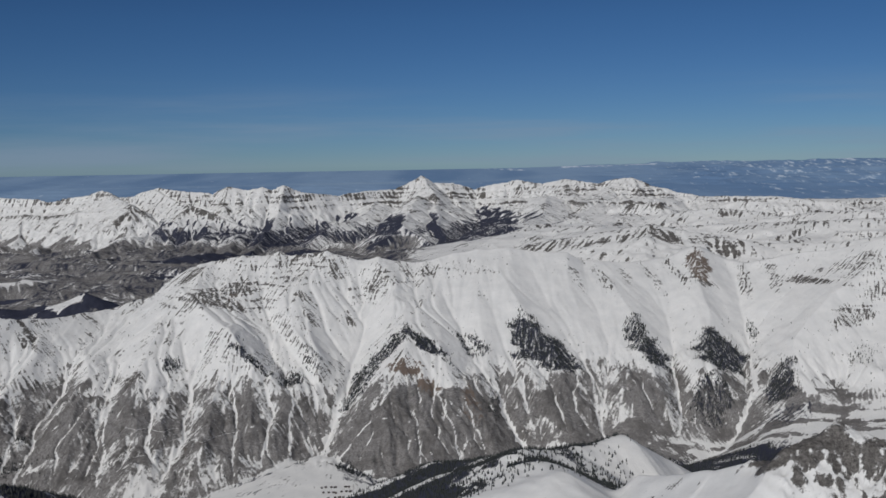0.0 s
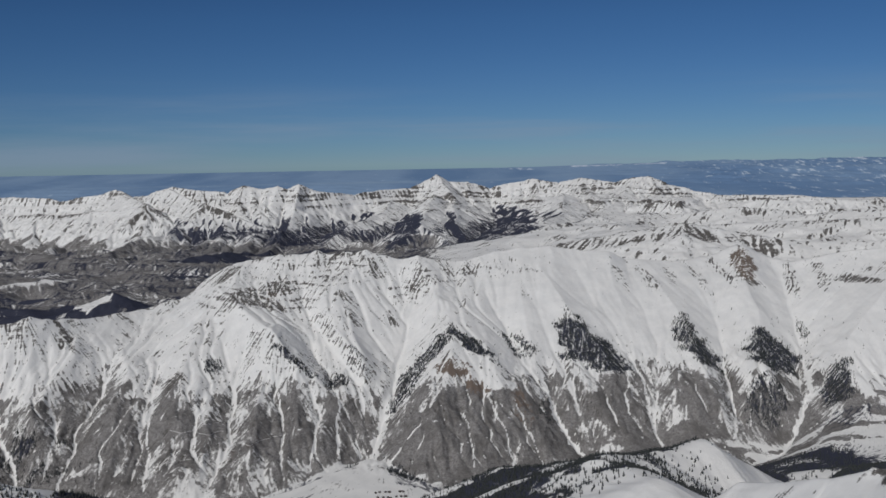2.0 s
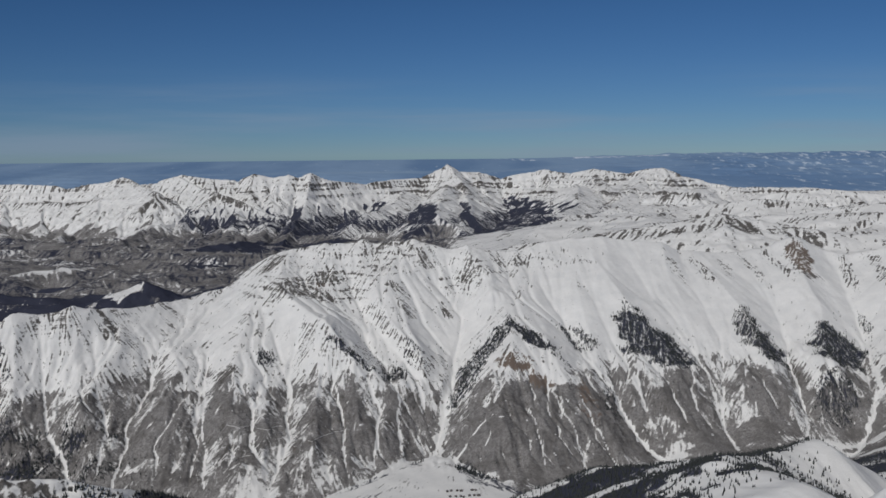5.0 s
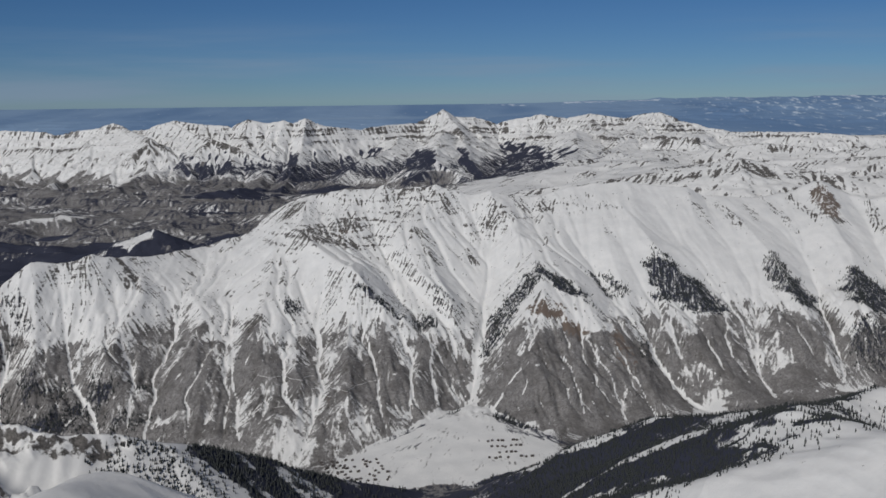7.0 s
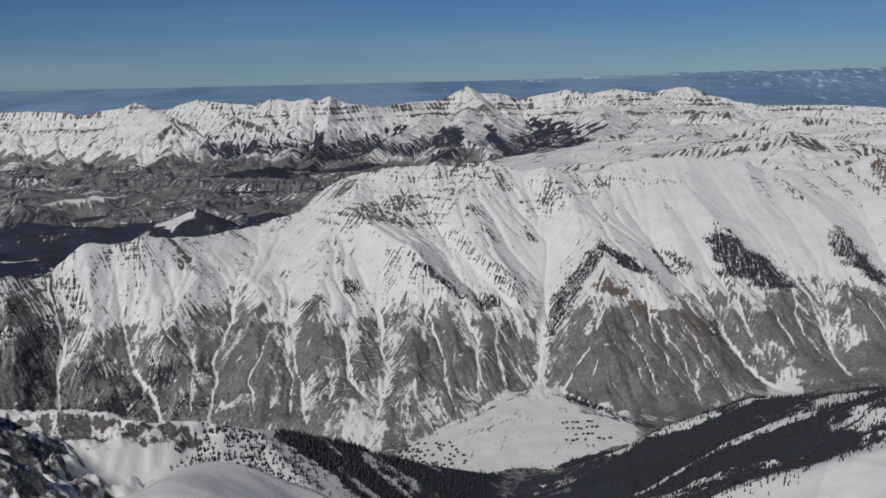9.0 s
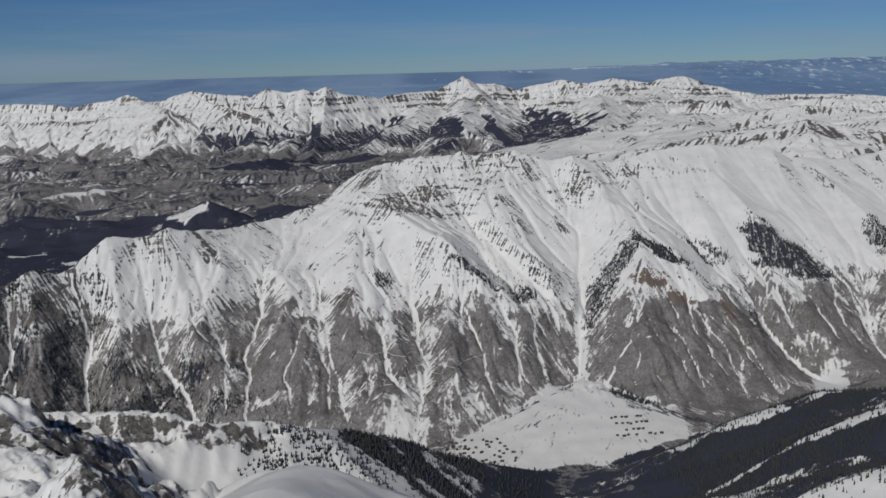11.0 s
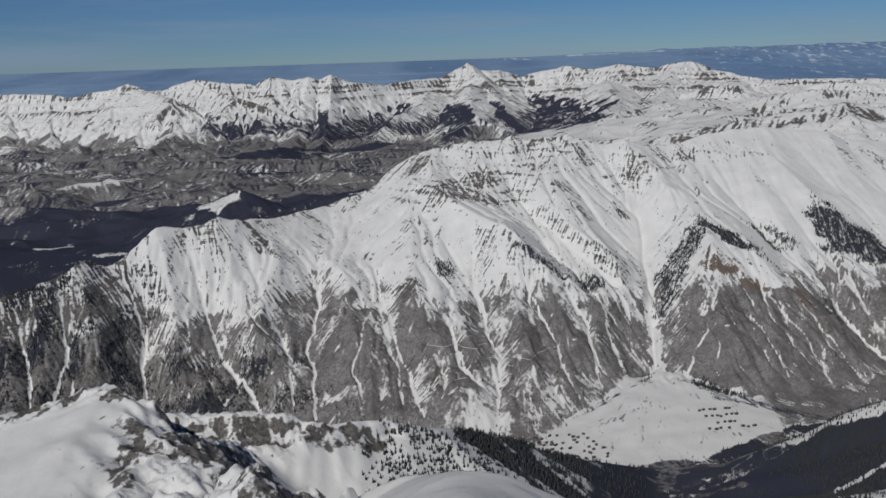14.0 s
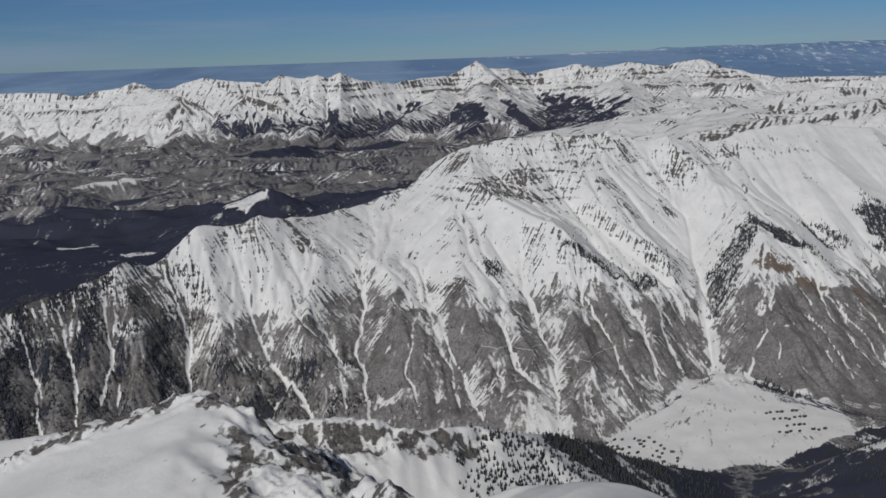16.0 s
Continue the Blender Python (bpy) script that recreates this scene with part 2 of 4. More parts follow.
# buttresses of the far range
MIDDLE.append(([(-796, 2550, 158), (-730, 2440, 144), (-680, 2330, 136), (-648, 2251, 132)], 0.55))
MIDDLE.append(([(-648, 2251, 132), (-710, 2275, 121), (-774, 2290, 120), (-840, 2312, 112), (-900, 2330, 115), (-964, 2350, 111), (-1060, 2390, 116), (-1200, 2440, 118)], 0.58))
MIDDLE.append(([(-648, 2251, 132), (-662, 2190, 108), (-668, 2130, 62), (-668, 2090, 46)], 0.6))
MIDDLE.append(([(-648, 2251, 132), (-632, 2190, 98), (-615, 2120, 62), (-608, 2080, 48)], 0.62))
MIDDLE.append(([(-648, 2251, 132), (-610, 2215, 110), (-578, 2190, 95), (-549, 2140, 83), (-535, 2090, 56)], 0.6))
MIDDLE.append(([(-774, 2290, 120), (-764, 2220, 88), (-752, 2150, 56)], 0.55))
MIDDLE.append(([(-840, 2312, 112), (-822, 2250, 88), (-812, 2170, 58)], 0.55))
MIDDLE.append(([(-900, 2330, 115), (-880, 2250, 84), (-866, 2180, 60)], 0.55))
MIDDLE.append(([(-1000, 2365, 113), (-970, 2270, 84), (-955, 2190, 58)], 0.52))
MIDDLE.append(([(-628, 2368, 164), (-570, 2300, 140), (-520, 2244, 131), (-463, 2215, 112), (-414, 2190, 92), (-395, 2150, 70)], 0.55))
MIDDLE.append(([(-455, 2105, 56), (-412, 2183, 91), (-350, 2155, 76), (-297, 2130, 60)], 0.5))
MIDDLE.append(([(-150, 2400, 128), (-160, 2300, 104), (-223, 2163, 90), (-245, 2100, 70), (-264, 2035, 50)], 0.5))
MIDDLE.append(([(-138, 1925, 44), (-112, 2000, 70), (-82, 2065, 92), (-40, 2010, 72), (-1, 1955, 52)], 0.52))
MIDDLE.append(([(-82, 2065, 92), (-74, 2200, 104), (-58, 2450, 138)], 0.5))
MIDDLE.append(([(8, 1885, 58), (70, 1935, 78), (127, 1974, 96), (191, 2100, 104), (230, 2420, 136)], 0.46))
MIDDLE.append(([(-54, 2611, 180), (-30, 2500, 146), (-12, 2420, 124), (-14, 2250, 104), (-14, 2150, 93), (4, 2030, 66)], 0.62))
MIDDLE.append(([(4, 2025, 52), (80, 2095, 74), (146, 2160, 90), (200, 2260, 106), (230, 2420, 136)], 0.48))
MIDDLE.append(([(403, 2536, 160), (350, 2380, 128), (300, 2250, 108), (240, 2150, 96)], 0.45))
# rounded hills of the high basins
MIDDLE.append(([(200, 1440, 106), (282, 1400, 124), (350, 1350, 112)], 0.5))
MIDDLE.append(([(380, 1930, 112), (474, 1900, 125), (560, 1850, 117)], 0.42))
MIDDLE.append(([(560, 2130, 122), (645, 2100, 133), (760, 2060, 122)], 0.42))
MIDDLE.append(([(520, 1760, 112), (612, 1700, 127), (740, 1600, 124)], 0.45))
MIDDLE.append(([(860, 2000, 122), (960, 1960, 128), (1100, 1900, 124)], 0.4))
# the near slopes on this side of the valley
NEAR = []
NEAR.append(([(-560, 330, 84), (-430, 420, 92), (-342, 460, 89), (-300, 462, 85), (-280, 466, 83), (-258, 472, 78), (-236, 484, 73), (-222, 492, 67), (-208, 513, 57), (-178, 545, 38), (-150, 568, 22), (-120, 592, 6)], 0.58))
NEAR.append(([(-296, 402, 100), (-292, 420, 92), (-288, 442, 86), (-286, 462, 79)], 0.85))
NEAR.append(([(-255, 318, 96), (-261, 340, 103), (-265, 354, 107), (-269, 364, 105), (-275, 376, 95)], 0.85))
NEAR.append(([(-230, 230, 100), (-219, 350, 97), (-217, 385, 91), (-224, 417, 79), (-216, 446, 60)], 0.5))
NEAR.append(([(60, 330, 84), (45, 420, 86), (34, 475, 81), (15, 515, 67), (-8, 538, 59), (-50, 557, 37), (-90, 580, 11)], 0.5))
NEAR.append(([(34, 475, 81), (58, 498, 76), (86, 512, 77), (121, 525, 56), (150, 545, 36), (180, 575, 20)], 0.55))
NEAR.append(([(30, 470, 79), (0, 490, 67), (-40, 515, 42), (-84, 548, 16)], 0.55))
NEAR.append(([(40, 420, 84), (-10, 440, 66), (-60, 475, 40), (-104, 515, 20)], 0.5))
NEAR.append(([(260, 290, 128), (170, 335, 117), (129, 355, 122), (110, 346, 116), (92, 372, 101), (75, 415, 87)], 0.8))
NEAR.append(([(260, 560, 56), (200, 610, 36), (160, 650, 20)], 0.4))
# gullies of the ridge's face: points x, y and share of the depth; then depth, width, and the half-width of the snow chute along it
GULLIES = []
GULLIES.append(([(-75, 919, 0.3), (-67, 871, 0.6), (-66, 835, 0.9), (-74, 785, 1.0), (-79, 750, 1.0), (-83, 722, 0.9), (-84, 690, 0.3)], 17, 46, 7.0))
GULLIES.append(([(-35, 887, 0.3), (-60, 828, 0.8), (-72, 785, 0.7)], 11, 24, 5.5))
GULLIES.append(([(-3, 888, 0.3), (14, 832, 0.7), (34, 784, 1.0), (50, 740, 1.0), (66, 715, 0.5)], 9, 30, 4.2))
GULLIES.append(([(92, 847, 0.3), (108, 800, 0.9), (110, 755, 1.0), (114, 730, 0.6)], 7, 24, 2.6))
GULLIES.append(([(179, 905, 0.3), (180, 843, 0.9), (168, 775, 1.0), (160, 745, 0.6)], 8, 26, 2.4))
GULLIES.append(([(258, 958, 0.3), (243, 860, 0.7), (232, 795, 1.0), (190, 735, 1.0), (150, 705, 0.6)], 16, 42, 3.5))
GULLIES.append(([(-182, 824, 0.3), (-186, 786, 0.6), (-181, 747, 1.0), (-176, 705, 1.0), (-182, 682, 0.9), (-186, 645, 0.5)], 6, 20, 2.0))
GULLIES.append(([(-250, 817, 0.3), (-239, 763, 0.9), (-230, 710, 1.0), (-220, 666, 0.6)], 6, 19, 1.5))
GULLIES.append(([(-278, 812, 0.3), (-281, 774, 0.9), (-286, 737, 1.0), (-275, 677, 0.7)], 7, 20, 1.7))
GULLIES.append(([(-361, 795, 0.3), (-341, 751, 0.8), (-332, 727, 1.0), (-313, 699, 1.0), (-303, 678, 0.7)], 8, 26, 2.3))
GULLIES.append(([(-206, 774, 0.3), (-199, 725, 1.0), (-195, 685, 0.7)], 4, 14, 1.6))
GULLIES.append(([(-134, 767, 0.3), (-119, 737, 1.0), (-121, 692, 0.7)], 4, 13, 1.3))
GULLIES.append(([(-154, 772, 0.3), (-143, 730, 1.0), (-141, 700, 0.7)], 4, 13, 1.2))
GULLIES.append(([(-319, 794, 0.3), (-299, 739, 1.0), (-289, 689, 0.7)], 6, 17, 1.4))
GULLIES.append(([(-394, 765, 0.3), (-379, 742, 0.9), (-377, 722, 1.0), (-369, 700, 0.7)], 7, 20, 1.9))
GULLIES.append(([(-438, 712, 0.3), (-428, 690, 1.0), (-420, 650, 0.7)], 5, 14, 1.2))
GULLIES.append(([(-422, 740, 0.3), (-414, 706, 1.0), (-412, 675, 0.7)], 5, 14, 1.2))
GULLIES.append(([(-454, 698, 0.3), (-443, 677, 1.0), (-433, 645, 0.7)], 5, 14, 1.0))
GULLIES.append(([(-155, 902, 0.3), (-137, 845, 0.9), (-109, 791, 1.0), (-90, 765, 0.8)], 12, 30, 4.5))
GULLIES.append(([(-113, 764, 0.3), (-106, 734, 1.0), (-98, 690, 0.7)], 4, 13, 1.5))
GULLIES.append(([(13, 757, 0.3), (22, 720, 1.0), (30, 695, 0.7)], 2.5, 10, 1.1))
GULLIES.append(([(-21, 738, 0.3), (-17, 690, 0.7)], 2, 9, 0.9))
GULLIES.append(([(-2, 748, 0.3), (9, 695, 0.7)], 2, 9, 0.9))
# spurs that stand out of it: points x, y and share of the height; then height and width
SPURS = []
SPURS.append(([(-49, 904, 0.3), (-38, 860, 0.7), (-30, 821, 1.0), (-27, 800, 1.0), (-36, 735, 0.9), (-46, 672, 0.4)], 9, 50))
SPURS.append(([(-217, 884, 0.4), (-190, 839, 0.8), (-172, 811, 1.0), (-151, 783, 1.0), (-136, 765, 0.5)], 13, 30))
SPURS.append(([(-219, 905, 0.4), (-222, 837, 0.8), (-221, 790, 1.0), (-221, 751, 0.9), (-213, 675, 0.5)], 8, 26))
SPURS.append(([(-133, 879, 0.3), (-116, 824, 0.9), (-98, 788, 1.0), (-92, 770, 0.6)], 12, 26))
SPURS.append(([(42, 919, 0.3), (64, 851, 0.9), (87, 809, 1.0), (84, 745, 0.6)], 7, 32))
SPURS.append(([(138, 936, 0.3), (154, 850, 0.9), (148, 785, 1.0), (136, 745, 0.6)], 7, 30))
SPURS.append(([(227, 976, 0.4), (214, 880, 1.0), (200, 800, 0.8)], 8, 30))
SPURS.append(([(24, 893, 0.3), (28, 819, 1.0), (20, 760, 0.6)], 4, 20))
SPURS.append(([(390, 925, 0.4), (310, 870, 0.8), (268, 824, 1.0), (245, 775, 0.9), (215, 730, 0.4)], 10, 42))
SPURS.append(([(-315, 835, 0.3), (-304, 796, 0.9), (-312, 736, 1.0), (-304, 695, 0.6)], 5, 20))
SPURS.append(([(-286, 849, 0.3), (-264, 788, 1.0), (-256, 709, 0.7)], 6, 26))
SPURS.append(([(-378, 792, 0.4), (-364, 750, 1.0), (-350, 704, 0.7)], 5, 18))
SPURS.append(([(-163, 775, 0.3), (-160, 735, 1.0), (-158, 690, 0.6)], 4, 16))
SPURS.append(([(-409, 762, 0.4), (-400, 720, 1.0), (-392, 686, 0.7)], 4, 15))
# upper edge of the leafless woods on the ridge: x and height
TREELINE = [(-470, 60), (-430, 74), (-403, 76), (-388, 66), (-371, 55), (-330, 53), (-303, 56), (-273, 62), (-243, 52), (-226, 62), (-204, 53), (-183, 54), (-162, 64), (-132, 61),
            (-94, 58), (-82, 40), (-70, 52), (-27, 62), (-20, 50), (17, 57), (51, 58), (88, 54), (118, 58), (165, 54), (185, 50), (250, 54), (277, 44), (400, 44)]


def high_country(x, y, wx, wy, near_wx):
    """Plains and high basins beyond the ridge, and the far country rising to the horizon."""
    base = 52 + 46 * step(-260, 160, near_wx - 0.12 * (y - 1000)) * step(940, 1080, y) - 8 * step(1900, 1300, y) * step(-200, -500, x)
    base = base + (3.0 * fractal(x / 130, y / 130, 4, 3) + 5 * rough(x / 420, y / 420, 9)) * step(950, 1100, y)
    roll = step(1000, 1150, y) * step(100, -200, x)
    base = base + roll * (11 * ridged(wx / 230, wy / 130, 3, 13) + 2.0 * fractal(x / 60, y / 45, 3, 15))
    base = base + step(1000, 1150, y) * step(-100, 200, x) * step(2300, 2000, y) * (16 * ridged(wx / 230, wy / 200, 3, 14, 0.42) - 2)
    base = np.where(y > 2400, base + (186 - base) * np.clip((y - 2650) / 2050, 0, 1) ** 0.75, base)
    return base


def far_range(x, y, wx, wy):
    """Heights of the far range, and where its cliffs are."""
    far = np.array(FAR_WEST + FAR_EAST).T
    fx = x + 0.6 * (wx - x)
    fy, fz = sum(np.interp(fx + o, far[0], far[1]) for o in (-70, -35, 0, 35, 70)) / 5, np.interp(x + 0.25 * (wx - x), far[0], far[2])
    df = np.abs(y - fy)
    crag = 1.0 - np.exp(-df / 60)
    bowl = 84 * (1 - np.exp(-df / 150)) + 0.06 * df
    bench = 62 * (df / 420) ** 0.8 + 0.34 * np.clip(df - 300, 0, None)
    slope_f = np.where(y < fy, fz - bowl + (bowl - bench) * step(60, 330, x), fz - 0.55 * df)
    slope_f = slope_f + crag * (12 * ridged(wx / 120, wy / 260, 3, 31) + 2.0 * ridged(wx / 40, wy / 80, 3, 37)) - 6 * crag
    drift = 6.0 * rough(x / 230, y / 230, 52) + 2.0 * rough(x / 60, y / 60, 53)
    cliff = np.zeros_like(x)
    for top, drop in ((150.0, 4.0), (139.0, 5.0), (131.0, 4.0), (118.0, 3.0)):
        over = slope_f - (top + drift)
        slope_f = slope_f + drop * (step(-2.2, 0.0, over) - 0.5) * step(16, 5, np.abs(over))
        seen = step(-0.25, 0.2, rough(x / 150, y / 300, int(top)) + 0.3 * rough(x / 35, y / 60, int(top) + 1)) * (0.45 + 0.55 * step(-420, -250, x))
        cliff = np.maximum(cliff, seen * step(3.2, 1.0, np.abs(slope_f - (top + drift))))
    slope_f = slope_f + 0.8 * ridged(x / 21, y / 44, 4, 39)
    return slope_f, cliff


def near_slopes(x, y, near_wx, near_wy):
    """Heights on this side of the valley, and how far below the cliff's edge a place is."""
    near = np.full_like(x, -60.0)
    for pts, slope in NEAR:
        m = within(x, y, pts, 190)
        if not m.any():
            continue
        d, rest = along(near_wx[m], near_wy[m], pts)
        blunt = 1.0 if slope > 0.56 else 7.0
        h = rest[..., 0] - slope * (np.hypot(d, blunt) - blunt)
        near[m] = higher(near[m], h, 6)
    # the snow shelf under the nearest summit, with a rim behind and a drop along its side
    m = (x < -200) & (y > 150) & (y < 520)
    qx, qy = x[m] + 4.0 * rough(x[m] / 10, y[m] / 10, 91) + 1.6 * rough(x[m] / 3.5, y[m] / 3.5, 92), y[m] + 1.6 * rough(x[m] / 8, y[m] / 8, 93)
    rim = np.interp(qx, [-470, -420, -385, -361, -335, -321, -305, -290], [380, 405, 426, 437, 438, 436, 426, 418])
    side_x = np.interp(qy, [250, 330, 383, 392, 402, 415, 436], [-268, -278, -285, -291, -297, -306, -316])
    west_drop = np.clip(-318 - x[m], 0, None)
    shelf = 103.2 - 0.085 * (435 - y[m]) - 0.27 * west_drop - 0.0004 * west_drop**2 + 0.9 * rough(x[m] / 34, y[m] / 26, 94) + 0.5 * rough(x[m] / 12, y[m] / 16, 95)
    shelf = shelf + step(16, 2, rim - qy) * (1.6 * ridged(x[m] / 9, y[m] / 7, 3, 96) + 0.6) - 1.15 * np.clip(qy - rim, 0, None) - (0.62 + 0.25 * rough(x[m] / 11, y[m] / 11, 97)) * np.clip(qx - side_x, 0, None) - 0.5 * np.clip(330 - y[m], 0, None)
    near[m] = higher(near[m], shelf, 1.5)
    wild = 1 - 0.8 * step(-60, 10, x + 0.3 * (y - 500))
    near = near + step(10, 30, near) * (wild * (0.8 * ridged(x / 40, y / 40, 2, 71) + 0.06 * ridged(x / 7, y / 7, 2, 73)) + 0.9 * rough(x / 46, y / 30, 72) + (1 - wild) * (2.0 * rough((x + 0.7 * y) / 26, (0.7 * x - y) / 70, 74) + 0.7 * ridged((x + 0.7 * y) / 17, (0.7 * x - y) / 44, 2, 81)))
    near = near + step(70, 82, near) * step(-235, -262, x) * step(-322, -300, x) * (2.4 * ridged(x / 13, y / 13, 4, 78) - 0.3)
    near = near + step(96, 108, near) * step(96, 108, x) * (2.6 * ridged(x / 15, y / 15, 4, 80) - 0.4)
    # the cliff band under the rocky ridge
    under = np.interp(x, [-320, -300, -280, -258, -236], [461, 462, 466, 472, 484]) - y + 1.5 * rough(x / 6, y / 9, 77)
    near = near - 6.5 * step(0.5, 4, under) * step(40, 12, under) * step(-318, -300, x) * step(-228, -242, x) * (0.6 + 0.7 * rough(x / 22, y / 40, 79) + 0.15 * rough(x / 5, y / 30, 76))
    near = np.where(y < 660, near, -60)
    # the land under and behind the flight
    near = np.where(y < 420, higher(near, 66 - 0.16 * np.clip(y - 150, 0, None) + 6 * fractal(x / 90, y / 90, 3, 75) , 10), near)
    return near, under


def land(x, y):
    """Heights at places x, y; and how much of each kind of country is there."""
    wx = x + 9 * rough(x / 70, y / 70, 40) + 3.5 * rough(x / 23, y / 23, 41)
    wy = y + 9 * rough(x / 70, y / 70, 42) + 3.5 * rough(x / 23, y / 23, 43)
    near_wx, near_wy = x + 0.35 * (wx - x), y + 0.35 * (wy - y)
    base = np.full_like(x, 52.0)
    m = y > 930
    base[m] = high_country(x[m], y[m], wx[m], wy[m], near_wx[m])
    # valley floor this side of the ridge
    yf = np.interp(near_wx, *np.array(FOOT).T[:2])
    zf = np.interp(near_wx, *np.array(FOOT).T[[0, 2]])
    yc = np.interp(near_wx, *np.array(CREST).T[:2])
    zc = np.interp(near_wx, *np.array(CREST).T[[0, 2]])
    s = (near_wy - yf) / (yc - yf)
    floor = 3 + 0.085 * np.clip(x - 20, 0, None) + 0.4 * rough(x / 20, y / 20, 5)
    # the crest's steps fade down the face
    calm_zc = sum(np.interp(near_wx + o, *np.array(CREST).T[[0, 2]]) for o in (-75, -45, -15, 15, 45, 75)) / 6
    zface = zc + 0.75 * (calm_zc - zc) * step(1.0, 0.55, s)
    face = zf + (zface - zf) * np.clip(s, 0, 1) ** 0.97
    apron = floor + (zf - floor) * np.exp(np.clip(s, None, 0) * 7)
    back = zc - 0.62 * (near_wy - yc)
    z = np.where(s < 0, apron, np.where(s < 1, face, higher(back, base, 8)))
    on_face = step(-0.02, 0.12, s) * step(1.35, 1.0, s)
    # spurs and gullies of the face
    cut = np.zeros_like(x)
    chute, bed = np.zeros_like(x), np.zeros(x.shape, int)
    for number, (pts, depth, width, half) in enumerate(GULLIES, 1):
        m = within(x, y, pts, width * 1.2)
        d, rest = along(wx[m] * 0.45 + x[m] * 0.55 + 1.1 * rough(x[m] / 7, y[m] / 9, 46), wy[m] * 0.45 + y[m] * 0.55, pts)
        c = depth * rest[..., 0] * np.clip(1 - d / width, 0, 1) ** 1.3  # sides fall to a sharp bed
        cut[m] = np.maximum(cut[m], c)
        ragged = (0.7 if half > 3 else 0.52) * half * (0.62 + 0.7 * rough(x[m] / 5, y[m] / 8, 45) + 0.5 * rough(x[m] / 1.9, y[m] / 3.2, 47)) * (0.35 + 0.5 * rest[..., 0]) + 0.15
        snow = step(1.5, 0.8, d / ragged)
        bed[m] = np.where(d < max(1.1, 0.8 * half), number, bed[m])
        chute[m] = np.maximum(chute[m], snow)
    rise = np.zeros_like(x)
    for pts, height, width in SPURS:
        m = within(x, y, pts, width * 1.2)
        d, rest = along(wx[m] * 0.4 + x[m] * 0.6, wy[m] * 0.4 + y[m] * 0.6, pts)
        rise[m] = np.maximum(rise[m], height * rest[..., 0] * np.clip(1 - d / width, 0, 1) ** 1.2)
    z = z - cut + rise
    # the snow fan under the main gully
    fan = 19.0 - 0.14 * np.hypot(x + 84, y - 706) + 0.5 * rough(x / 15, y / 15, 6) - 90 * step(704, 724, y)
    fan_snow = step(-1.2, 0.2, fan - z + 0.8 * rough(x / 8, y / 8, 8)) * step(1.0, 3.0, fan)
    z = higher(z, fan, 1.6)
    m = on_face > 0
    fx, fy, ux, uy = x[m], y[m], wx[m], wy[m]
    calm = 0.3 + 0.7 * np.maximum(step(-0.15, 0.35, fractal(fx / 110, fy / 110, 2, 25)) * step(140, -10, fx), np.maximum(step(75, 45, z[m]), 0.45 * step(-170, -215, fx)))
    z[m] += on_face[m] * calm * (4.0 * ridged(fx / 52, fy / 130, 3, 11, 0.4) + (1.7 * ridged(ux / 16, uy / 60, 3, 17) + 0.55 * ridged(fx / 4.5, fy / 15, 2, 23)) * (1 - 0.6 * step(58, 74, z[m])))
    m = (y > 1720) & (y < 3100)
    cliff = np.zeros_like(x)
    h, cliff[m] = far_range(x[m], y[m], wx[m], wy[m])
    z[m] = higher(z[m], h, 6)
    for pts, slope in MIDDLE:
        reach = 130 / slope * 0.8
        m = within(x, y, pts, reach) & (s > 1.02)
        if not m.any():
            continue
        d, rest = along(wx[m], wy[m], pts)
        h = rest[..., 0] - slope * d ** 0.97
        h = h + step(0, 60, d) * 5 * ridged(wx[m] / 70, wy[m] / 70, 3, 61) + 0.7 * ridged(x[m] / 14, y[m] / 14, 2, 63)
        z[m] = higher(z[m], h, 5)
    near, under = np.full_like(x, -60.0), np.full_like(x, -99.0)
    m = y < 670
    near[m], under[m] = near_slopes(x[m], y[m], near_wx[m], near_wy[m])
    z_all = higher(z, near, 3)
    # distant mesas and hills
    m = y > 2880
    fx, fy = x[m], y[m]
    hills = step(-100, 900, fx - 0.05 * fy)
    z_all[m] += step(2900, 3300, fy) * hills * (16 * ridged(fx / 420, fy / 200, 4, 81) * step(4750, 4300, fy) + 2 + 5 * step(3500, 4500, fy))
    z_all[m] += step(4350, 4600, fy) * step(300, 1000, fx) * (7 + 7 * ridged(fx / 230, fy / 700, 4, 83))
    return z_all, dict(s=s, under=under, face=on_face, near=step(-2, 2, near - z), chute=chute, bed=bed, cliff=cliff, fan=fan_snow)


# ---------------------------------------------------------------- the sheet of land
DETAIL = 1.0
u_in = np.linspace(-0.475, 0.455, int(1080 * DETAIL))
side = np.array([3.2, 2.2, 1.5, 1.05, 0.8, 0.65, 0.57, 0.52, 0.495])
u_all = np.concatenate([-side, u_in, side[::-1] - 0.02])


def rows_between(a, b, first, last):
    out = [a]
    while out[-1] < b:
        out.append(out[-1] + (first + (last - first) * (out[-1] - a) / (b - a)) / DETAIL)
    return out[:-1]


